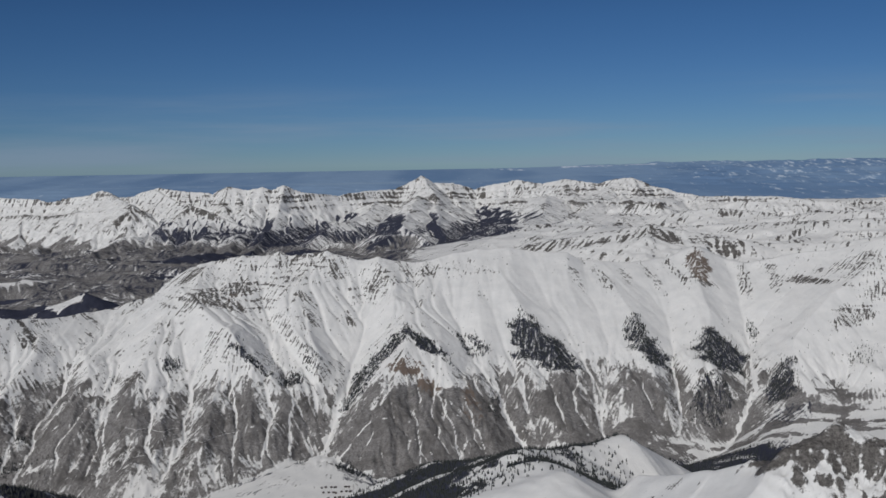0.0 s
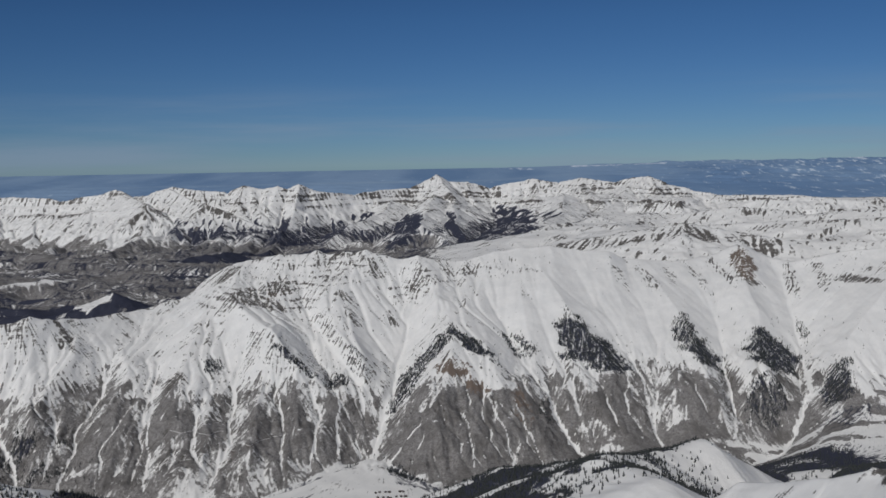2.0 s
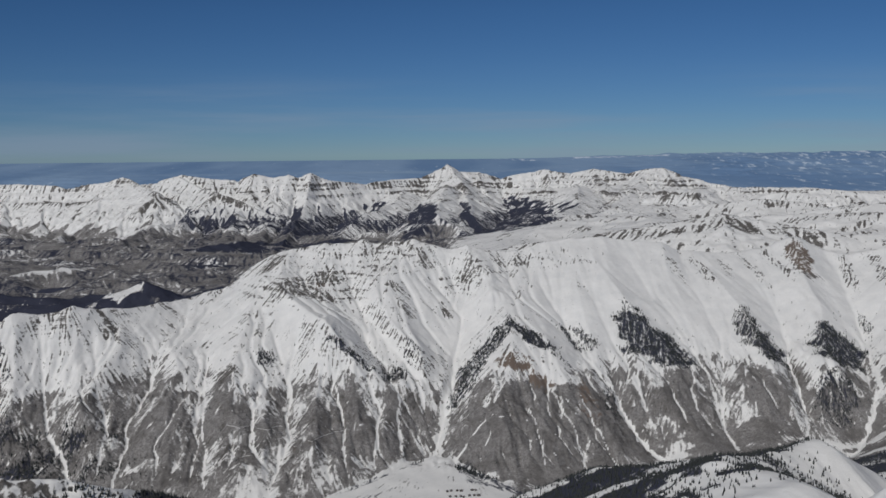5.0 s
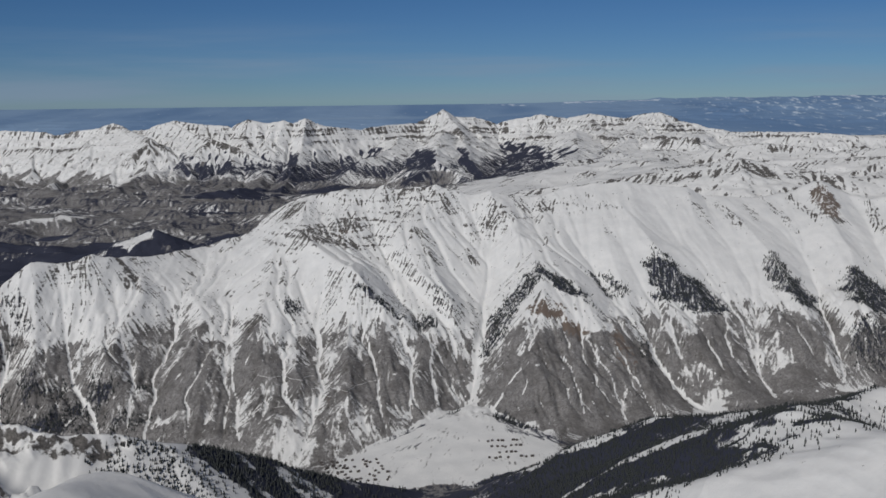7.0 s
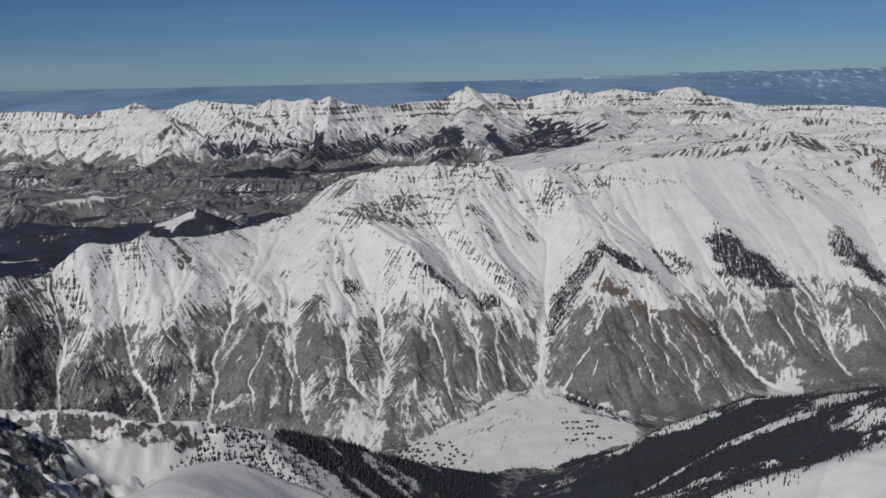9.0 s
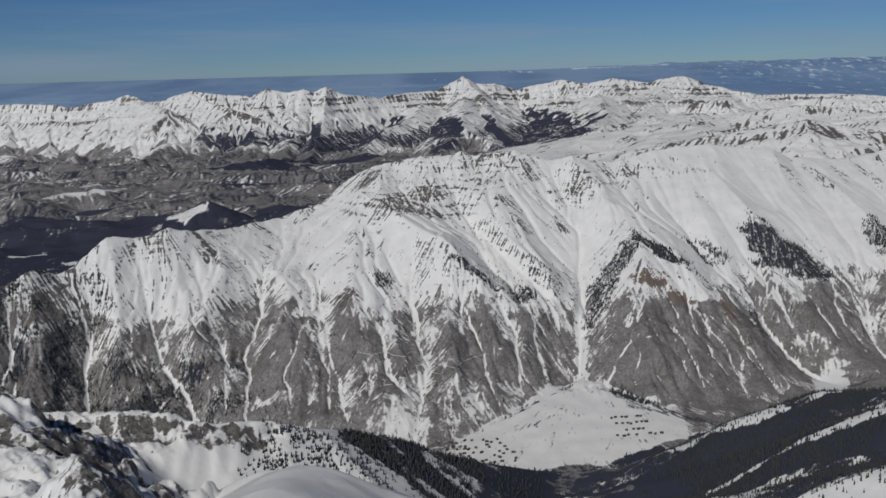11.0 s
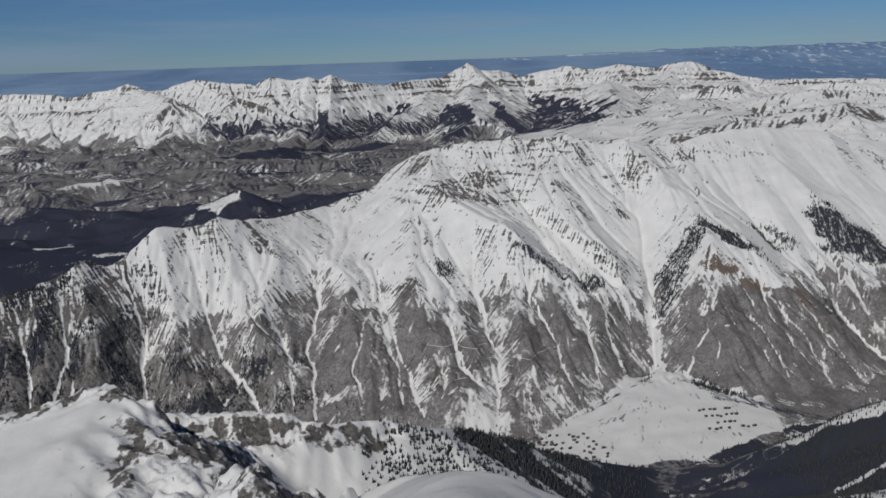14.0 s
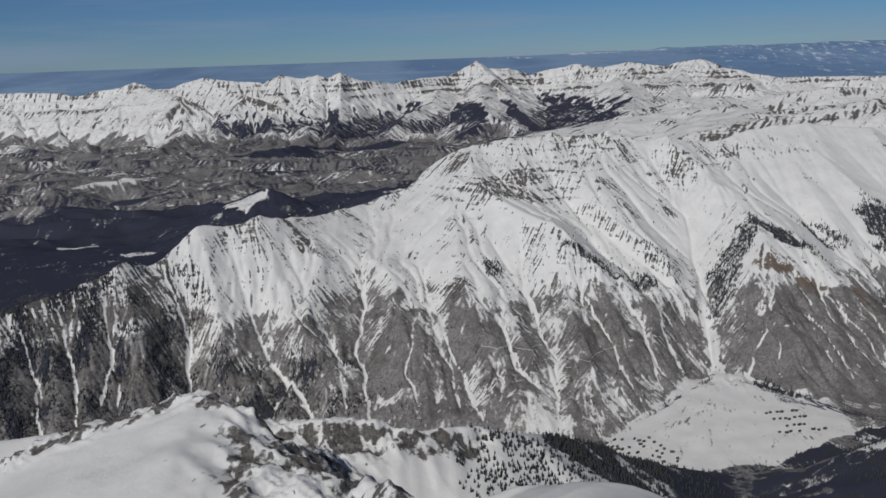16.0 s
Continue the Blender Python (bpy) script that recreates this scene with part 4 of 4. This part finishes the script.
near_wood = np.maximum(near_wood, NEARBY * east * step(95, 40, X) * (0.18 + 0.5 * step(-0.1, 0.4, fractal(X / 22, Y / 22, 3, 206)) * step(88, 76, Z)))
conifer = np.maximum(conifer, np.where(near_wood > 0.45, near_wood, near_wood * 0.15))
# the valley floor is wooded but for the snow fan and its meadows
hem = np.interp(X, [-260, -165, -135, -85, -55, 0, 60, 150], [640, 612, 601, 607, 627, 652, 684, 708]) + 3 * fractal(X / 14, Y / 14, 3, 165)
low = (S < 0.02) * step(26, 20, Z) * (Y > 470)
valley_wood = low * step(1.5, -1.5, Y - hem) * step(-300, -250, X)
valley_wood = np.maximum(valley_wood, (S < 0) * (1 - NEARBY) * patch(X, Y, [(150, 690, 60, 26, 8, 1.0)]))
near_wood = near_wood * (1 - valley_wood)
brush = np.maximum(brush, (S < 0.05) * (1 - NEARBY) * step(-48, -30, X) * step(330, 280, X) * step(-1, 2, Y - hem) * (0.85 - 0.3 * glade) * (1 - CHUTE) * (1 - bare) * (1 - 0.75 * step(130, 170, X) * step(-0.15, 0.15, fractal(X / 24, Y / 13, 4, 208))))
bare_wood = step(0.05, 0.35, fractal(X / 40, Y / 24, 3, 207) + 0.25) * step(40, -10, X)
conifer = np.maximum(conifer, valley_wood * (0.8 + 0.5 * fractal(X / 20, Y / 20, 4, 167)) * (1 - 0.42 * bare_wood))
brush = np.maximum(brush, 0.95 * valley_wood * bare_wood)
valley_wood = valley_wood * (1 - 0.85 * bare_wood)
rust = patch(X, Y, RUST)

rockiness = np.where(Y > 2720, 0.3 + 0.5 * step(200, 1100, X - 0.05 * Y) + 0.8 * step(0.05, 0.35, rough(X / 150, Y / 260, 181)) * step(4350, 4500, Y) * step(-200, 400, X), rockiness)
FIELDS = dict(brush=brush, rock=rockiness, conifer=conifer, rust=rust, streak=streak)
# which piece of country each cell belongs to
yc_all = np.interp(X, *np.array(CREST).T[:2])
BED = kind["bed"].reshape(shape)
PIECE = np.where(Y > 2720, 5, np.where(Y > 1985, 40, np.where(Y > yc_all + 70, 3, np.where(NEARBY > 0.5, np.where(X < -120, 1, 2), np.where(S > 0.0, 0, 6)))))
# the far range falls into single mountains at its saddles
SADDLES = [-940, -732, -530, -300, -130, 80, 268, 385, 640]
PIECE = np.where((PIECE == 1) & (kind["under"].reshape(shape) > 0) & (kind["under"].reshape(shape) < 9) & (X > -318) & (X < -228), 20, PIECE)
PIECE = np.where((PIECE == 1) & (Y < 440), 21, PIECE)
PIECE = np.where((PIECE == 2) & (Y > np.interp(X, [-120, -8, 34, 86, 150], [575, 538, 478, 512, 545])), 22, PIECE)
PIECE = np.where((PIECE == 2) & (X > 62) & (Y < 440), 23, PIECE)
PIECE = np.where(PIECE == 40, 40 + 20 * (Y > 2170 + 20 * rough(X / 60, 0 * X, 159)) + np.searchsorted(SADDLES, X + 30 * rough(X / 90, Y / 90, 151)), PIECE)
# the ridge: open snow above, woods below, and the snow chutes between them
lower = (PIECE == 0) & (Z < edge) & (Y < yc_all)
PIECE = np.where(lower, 10, PIECE)
PIECE = np.where(((PIECE == 0) | (PIECE == 10)) & (BED > 0), 100 + BED, PIECE)
CELL = PIECE[:-1, :-1]
INDEX = np.arange(X.size).reshape(shape)
NORMAL = np.stack([-gx, -gy, np.ones(shape)], -1).reshape(-1, 3)
NORMAL /= np.linalg.norm(NORMAL, axis=1)[:, None]


def sheet(name, piece, material, label="", category="", kind_="", parent=None):
    rows, cols = np.nonzero(CELL == piece)
    if not len(rows):
        return None
    quads = np.stack([INDEX[rows, cols], INDEX[rows, cols + 1], INDEX[rows + 1, cols + 1], INDEX[rows + 1, cols]], 1)
    used, flat = np.unique(quads, return_inverse=True)
    flat = flat.astype(np.int32).ravel()
    me = bpy.data.meshes.new(name)
    me.vertices.add(len(used))
    me.vertices.foreach_set("co", np.stack([X.ravel()[used], Y.ravel()[used], Z.ravel()[used]], 1).astype(np.float32).ravel())
    me.loops.add(len(flat))
    me.loops.foreach_set("vertex_index", flat)
    me.polygons.add(len(quads))
    me.polygons.foreach_set("loop_start", np.arange(0, len(flat), 4, dtype=np.int32))
    me.update(calc_edges=True)
    me.polygons.foreach_set("use_smooth", np.ones(len(quads), bool))
    for k, f in FIELDS.items():
        at = me.attributes.new(k, "FLOAT", "POINT")
        at.data.foreach_set("value", f.ravel()[used].astype(np.float32))
    me.materials.append(material)
    me.normals_split_custom_set_from_vertices(NORMAL[used])
    ob = tagged(new(name, me), label, category, "", kind_)
    ob.parent = parent
    return ob


sheet("ground", 6, SNOWY, "snow-covered valley floor between steep mountain sides", "ground", "structure")
sheet("plain", 3, SNOWY, "wooded tableland and snowy basins beyond the ridge", "ground", "structure")
sheet("backdrop", 5, DISTANT, "far tableland with blue haze painted on, reaching to the horizon", "backdrop", "structure")
ridge = tagged(new("mountain_ridge"), "long snow-covered ridge with grey leafless woods on its lower slopes", "mountain")
sheet("snowfield", 0, SNOWY, "wind-packed snow with bare rock ribs", parent=ridge)
sheet("wooded_slope", 10, SNOWY, "grey leafless woods on snow", parent=ridge)
for number in range(1, len(GULLIES) + 1):
    sheet("avalanche_chute", 100 + number, SNOWY, "smooth white snow chute", parent=ridge)
for number, label in enumerate(["rounded snowy mountain at the range's far end", "snowy mountain with a pointed summit and banded cliffs", "snowy pyramid-shaped mountain above wooded foothills",
                                "broad snowy mountain with twin rounded tops", "low snowy saddle with ribbed rock walls", "highest snowy peak with a sharp pyramid summit",
                                "snowy dome with long bands of grey cliff", "snowy stepped mountain with layered cliffs", "flat-topped snowy mountain with a dark rock crown",
                                "long low snowy mountain beside blue distance"]):
    peak = tagged(new("mountain_peak"), label, "mountain", "peaks of the far range")
    sheet("foothill", 40 + number, SNOWY, "snowy spurs with dark woods", parent=peak)
    sheet("summit_slope", 60 + number, SNOWY, "open snow with grey cliff bands", parent=peak)
crags = tagged(new("rocky_ridge"), "snowy ridge with a dark cliff band and scattered conifers", "mountain")
sheet("valley_slope", 1, SNOWY, parent=crags)
sheet("cliff_band", 20, SNOWY, "dark weathered cliff over snow", parent=crags)
sheet("summit", 21, SNOWY, "snowy summit with broken rock", parent=crags)
hill = tagged(new("snowy_hill"), "smooth snowy hill with dark conifers on its flanks", "hill")
sheet("snow_slope", 2, SNOWY, parent=hill)
sheet("forest_slope", 22, SNOWY, "slope under dark conifer forest", parent=hill)
sheet("rock_outcrop", 23, SNOWY, "broken dark rock with snow ledges", parent=hill)


# ---------------------------------------------------------------- woods
def conifer_shape(tiers, sides, seed):
    """A unit spruce: tiers of drooping, ragged skirts, one above the other."""
    r = np.random.default_rng(seed)
    verts, tris = [], []
    for k in range(tiers):
        low, top = 0.06 + 0.8 * k / tiers, min(1.0, 0.06 + 0.8 * (k + 1.75) / tiers)
        if k == tiers - 1:
            top = 1.0
        wide = 0.21 * (1 - k / tiers) ** 0.85 + 0.02
        first = len(verts)
        for n in range(sides):
            a = 2 * math.pi * (n + 0.5 * (k % 2)) / sides
            w = wide * r.uniform(0.7, 1.25)
            verts.append((w * math.cos(a), w * math.sin(a), low + r.uniform(-0.04, 0.04)))
        verts.append((0, 0, top))
        tris += [(first + n, first + (n + 1) % sides, first + sides) for n in range(sides)]
    return np.array(verts), np.array(tris)


def bare_shape(seed):
    """A unit leafless tree: a stem with a narrow, broken crown of twigs."""
    r = np.random.default_rng(seed)
    verts, tris = [], []
    for k in range(3):
        a = 2 * math.pi * k / 3 + r.uniform(-0.4, 0.4)
        c, s = math.cos(a), math.sin(a)
        verts += [(0, 0, 0), (0.17 * c, 0.17 * s, r.uniform(0.4, 0.6)), (0.05 * c, 0.05 * s, r.uniform(0.9, 1.05)), (-0.03 * s, 0.03 * c, 0.5)]
        tris += [(4 * k, 4 * k + 1, 4 * k + 2), (4 * k, 4 * k + 2, 4 * k + 3)]
    return np.array(verts), np.array(tris)


def mass(name, shapes, x, y, high, material, label, category):
    """One object of many trees."""
    z = field_at(Z, x, y) - 0.08
    turn = np.random.uniform(0, 2 * math.pi, len(x))
    wide = high * np.random.uniform(0.8, 1.2, len(x))
    which = np.random.randint(0, len(shapes), len(x))
    vs, ts, at = [], [], 0
    for k, (v, t) in enumerate(shapes):
        m = which == k
        c, s = np.cos(turn[m])[:, None], np.sin(turn[m])[:, None]
        px = x[m][:, None] + wide[m][:, None] * (c * v[:, 0] - s * v[:, 1])
        py = y[m][:, None] + wide[m][:, None] * (s * v[:, 0] + c * v[:, 1])
        pz = z[m][:, None] + high[m][:, None] * v[:, 2]
        vs.append(np.stack([px, py, pz], -1).reshape(-1, 3))
        ts.append((t[None] + (np.arange(m.sum()) * len(v))[:, None, None] + at).reshape(-1, 3))
        at += m.sum() * len(v)
    vs, ts = np.concatenate(vs), np.concatenate(ts).astype(np.int32)
    me = bpy.data.meshes.new(name)
    me.vertices.add(len(vs))
    me.vertices.foreach_set("co", vs.astype(np.float32).ravel())
    me.loops.add(ts.size)
    me.loops.foreach_set("vertex_index", ts.ravel())
    me.polygons.add(len(ts))
    me.polygons.foreach_set("loop_start", np.arange(0, ts.size, 3, dtype=np.int32))
    me.update(calc_edges=True)
    me.materials.append(material)
    return tagged(new(name, me), label, category, "", "stuff")


def scatter(count, x0, x1, y0, y1, density):
    """Places in a rectangle, kept by how dense the wood is there."""
    x, y = np.random.uniform(x0, x1, count), np.random.uniform(y0, y1, count)
    keep = np.random.uniform(0, 1, count) < density(x, y)
    return x[keep], y[keep]


def needle_material():
    n = Nodes("conifer_needles")
    f = n.noise(n.place(), 1.3, 3.0)
    c = n.mix(f, (0.028, 0.033, 0.035), (0.068, 0.074, 0.076))
    return n.done(c, 0.85, 0.1)


def twig_material():
    n = Nodes("bare_twigs")
    f = n.noise(n.place(), 0.4, 3.0)
    return n.done(n.mix(f, (0.10, 0.095, 0.09), (0.22, 0.21, 0.205)), 0.9, 0.05)


NEEDLES, TWIGS = needle_material(), twig_material()
SPRUCES = [conifer_shape(3, 6, 1), conifer_shape(3, 6, 2), conifer_shape(4, 5, 3)]
BARES = [bare_shape(5), bare_shape(6)]

on_ridge = lambda x, y: step(0.1, 0.6, field_at(conifer, x, y)) * (field_at(FACE, x, y) > 0.3)
gx_, gy_ = scatter(170000, -500, 340, 600, 900, on_ridge)
mass("ridge_conifers", SPRUCES, gx_, gy_, np.random.uniform(1.1, 2.3, len(gx_)), NEEDLES, "dark groves of conifers standing on the snowy ridge", "trees")
loose = lambda x, y: 0.035 * (field_at(FACE, x, y) > 0.3) * step(90, 70, field_at(Z, x, y)) * (0.3 + step(0.0, 0.3, fractal(x / 25, y / 25, 2, 141)))
lx, ly = scatter(60000, -480, 330, 640, 900, loose)
mass("scattered_conifers", SPRUCES, lx, ly, np.random.uniform(0.9, 2.0, len(lx)), NEEDLES, "single dark conifers scattered over the ridge's snow", "trees")
bx, by = scatter(90000, -500, 330, 600, 830, lambda x, y: 0.55 * step(0.35, 0.75, field_at(brush, x, y)))
mass("leafless_woods", BARES, bx, by, np.random.uniform(0.7, 1.4, len(bx)), TWIGS, "grey leafless aspen woods on the ridge's lower slopes", "trees")
on_near = lambda x, y: np.clip(field_at(near_wood, x, y), 0, 1) ** 1.1 * 0.85
nx_, ny_ = scatter(110000, -262, 250, 400, 650, on_near)
mass("slope_conifers", SPRUCES, nx_, ny_, np.random.uniform(1.1, 2.2, len(nx_)), NEEDLES, "dark conifer forest on the shaded near slopes", "trees")
vx_, vy_ = scatter(36000, -260, 220, 470, 730, lambda x, y: 0.6 * step(0.3, 0.7, field_at(valley_wood, x, y)))
mass("valley_conifers", SPRUCES, vx_, vy_, np.random.uniform(1.2, 2.3, len(vx_)), NEEDLES, "dark conifer woods on the valley floor", "trees")


# ---------------------------------------------------------------- single spruces on the rocky ridge
def part(name, bm, material, parent, label=""):
    me = bpy.data.meshes.new(name)
    bm.to_mesh(me)
    bm.free()
    me.materials.append(material)
    ob = tagged(new(name, me), label)
    ob.parent = parent
    return ob


def plain_material(name, colour, other, scale, roughness):
    n = Nodes(name)
    return n.done(n.mix(n.noise(n.place(), scale, 4.0), colour, other), roughness, 0.2)


BARK = plain_material("bark", (0.05, 0.04, 0.03), (0.11, 0.09, 0.075), 4.0, 0.9)
PLANK = plain_material("dark_timber", (0.035, 0.028, 0.024), (0.085, 0.068, 0.055), 3.0, 0.85)
ROOF = plain_material("weathered_roof", (0.05, 0.045, 0.045), (0.16, 0.15, 0.15), 1.4, 0.8)
STONE = plain_material("chimney_stone", (0.12, 0.11, 0.1), (0.25, 0.23, 0.21), 5.0, 0.9)
GLASS = Nodes("window_glass").done((0.02, 0.025, 0.03), 0.08, 0.5)
TRODDEN = plain_material("trodden_snow", (0.66, 0.66, 0.67), (0.8, 0.8, 0.8), 0.8, 0.8)


def spruce(seed):
    """A spruce of height 1 at the origin: trunk and ragged crown."""
    tree = tagged(new("spruce_tree"), "dark green spruce standing in snow on the slope", "tree", "spruces on the rocky ridge")
    bm = bmesh.new()
    bmesh.ops.create_cone(bm, cap_ends=True, segments=6, radius1=0.022, radius2=0.008, depth=0.5, matrix=Matrix.Translation((0, 0, 0.2)))
    part("trunk", bm, BARK, tree)
    bm = bmesh.new()
    v, t = conifer_shape(7, 9, seed)
    made = [bm.verts.new(c) for c in v]
    for tri in t:
        bm.faces.new([made[k] for k in tri])
    part("crown", bm, NEEDLES, tree)
    return tree


wx_, wy_ = scatter(3000, -262, -190, 436, 512, lambda x, y: 1.3 * field_at(wood_w * NEARBY, x, y) * (0.35 + 0.65 * step(-0.15, 0.25, fractal(x / 12, y / 12, 2, 161))))
wx_, wy_ = wx_[:280], wy_[:280]
wz_ = field_at(Z, wx_, wy_)
models = [spruce(k) for k in (11, 12, 13)]
for k, (x, y, z) in enumerate(zip(wx_, wy_, wz_)):
    h = random.uniform(1.2, 2.3)
    m = Matrix.Translation((x, y, z - 0.1)) @ Matrix.Rotation(random.uniform(0, 6.28), 4, "Z")
    if k < 3:
        models[k].scale = (h, h, h)
        models[k].matrix_basis = m @ Matrix.Diagonal((h, h, h, 1))
    else:
        copy_thing(models[k % 3], m).scale = (h * random.uniform(0.85, 1.15),) * 2 + (h,)


# ---------------------------------------------------------------- the village on the valley floor
def house(length, width, eaves, ridge_z, label):
    home = tagged(new("house"), label, "house", "houses of the village")
    l, w = length / 2, width / 2
    bm = bmesh.new()
    v = [bm.verts.new(c) for c in ((-l, -w, -0.2), (l, -w, -0.2), (l, w, -0.2), (-l, w, -0.2), (-l, -w, eaves), (l, -w, eaves), (l, w, eaves), (-l, w, eaves),
                                   (-l, 0, ridge_z - 0.04), (l, 0, ridge_z - 0.04))]
    for f in ((0, 1, 5, 4), (2, 3, 7, 6), (1, 2, 6, 9, 5), (3, 0, 4, 8, 7), (3, 2, 1, 0), (4, 5, 9, 8), (6, 7, 8, 9)):
        bm.faces.new([v[k] for k in f])
    part("wall", bm, PLANK, home)
    bm = bmesh.new()
    o, th = 0.12, 0.05
    drop = (ridge_z - eaves) * o / w
    ring = [(-w - o, eaves - drop), (0, ridge_z), (w + o, eaves - drop), (w + o, eaves - drop + th), (0, ridge_z + th), (-w - o, eaves - drop + th)]
    a = [bm.verts.new((-l - o, y, z)) for y, z in ring]
    b = [bm.verts.new((l + o, y, z)) for y, z in ring]
    for k in range(6):
        bm.faces.new((a[k], a[(k + 1) % 6], b[(k + 1) % 6], b[k]))
    for s in (a, b):
        bm.faces.new((s[0], s[1], s[4], s[5]))
        bm.faces.new((s[1], s[2], s[3], s[4]))
    roof = part("roof", bm, ROOF, home)
    bm = bmesh.new()
    bmesh.ops.create_cube(bm, size=1.0, matrix=Matrix.Translation((l * 0.4, 0.12, ridge_z + 0.1)) @ Matrix.Diagonal((0.12, 0.12, 0.36, 1)))
    part("chimney", bm, STONE, roof)
    for k, x in enumerate((-l * 0.5, l * 0.5)):
        bm = bmesh.new()
        bmesh.ops.create_cube(bm, size=1.0, matrix=Matrix.Translation((x, -w, eaves * 0.6)) @ Matrix.Diagonal((0.2, 0.04, 0.2, 1)))
        part("window", bm, GLASS, home)
    bm = bmesh.new()
    bmesh.ops.create_cube(bm, size=1.0, matrix=Matrix.Translation((0, -w, 0.16)) @ Matrix.Diagonal((0.16, 0.04, 0.34, 1)))
    part("door", bm, PLANK, home)
    return home


homes = [house(1.25, 0.85, 0.56, 0.92, "small dark timber house with a pitched roof in snow"), house(1.8, 0.92, 0.64, 1.0, "long dark timber house with a pitched roof in snow")]
plots = []
for row in range(7):
    for k in range(8):
        if random.random() < 0.8:
            plots.append((-171 + 4.3 * k + 1.3 * row + random.uniform(-1.7, 1.7), 640 - 4.4 * row + random.uniform(-1.7, 1.7), random.gauss(18, 25)))
for row, (x0, y0, n) in enumerate(((-79, 654, 7), (-77, 647, 7), (-78, 634, 9), (-72, 640, 5))):
    for k in range(n):
        if random.random() < 0.85:
            plots.append((x0 + 2.9 * k + random.uniform(-0.9, 0.9), y0 + 0.4 * k + random.uniform(-0.9, 0.9), random.gauss(8, 6)))
for k, (x, y, turn) in enumerate(plots):
    z = float(field_at(Z, np.array([x]), np.array([y]))[0])
    m = pose(x, y, z, 0, 0, turn)
    if k < 2:
        homes[k].matrix_basis = m
    else:
        copy_thing(homes[int(random.random() < 0.35)], m)


# ---------------------------------------------------------------- old mine roads across the slope
def mine_road(pts, width, label):
    p = np.array(pts, float)
    t = np.linspace(0, len(p) - 1, 60)
    x = np.interp(t, range(len(p)), p[:, 0]) + 0.2 * rough(t * 1.7, t * 0 + 3, 171)
    y = np.interp(t, range(len(p)), p[:, 1]) + 0.25 * rough(t * 1.3, t * 0 + 7, 173)
    # it holds a steady grade across the slope
    ends = field_at(Z, p[[0, -1], 0], p[[0, -1], 1])
    grade = np.interp(x, [x[0], x[-1]], ends)
    for k in range(len(t)):
        trial = y[k] + np.linspace(-30, 30, 241)
        y[k] = trial[np.argmin(np.abs(field_at(Z, np.full(241, x[k]), trial) - grade[k]) + 0.004 * np.abs(trial - y[k]))]
    bm = bmesh.new()
    old = None
    for k in range(len(t)):
        z = float(field_at(Z, x[k:k + 1], y[k:k + 1])[0])
        pair = [bm.verts.new(c) for c in ((x[k], y[k] - 0.5 * width, z + 0.05), (x[k], y[k] - 0.45 * width, z + 0.2), (x[k], y[k] + 0.5 * width, z + 0.22), (x[k], y[k] + 0.9 * width, z + 0.1))]
        if old:
            for i in range(3):
                bm.faces.new((old[i], pair[i], pair[i + 1], old[i + 1]))
        old = pair
    ob = part("mine_road", bm, TRODDEN, None, label)
    return tagged(ob, category="road", kind="structure")


ROADS = [[(-216, 714), (-202, 711), (-182, 719)], [(-203, 685), (-186, 692), (-170, 695)], [(-184, 704), (-153, 708), (-143, 716)]]
for pts in ROADS:
    mine_road(pts, 0.4, "narrow snow-covered track cut across the wooded slope")
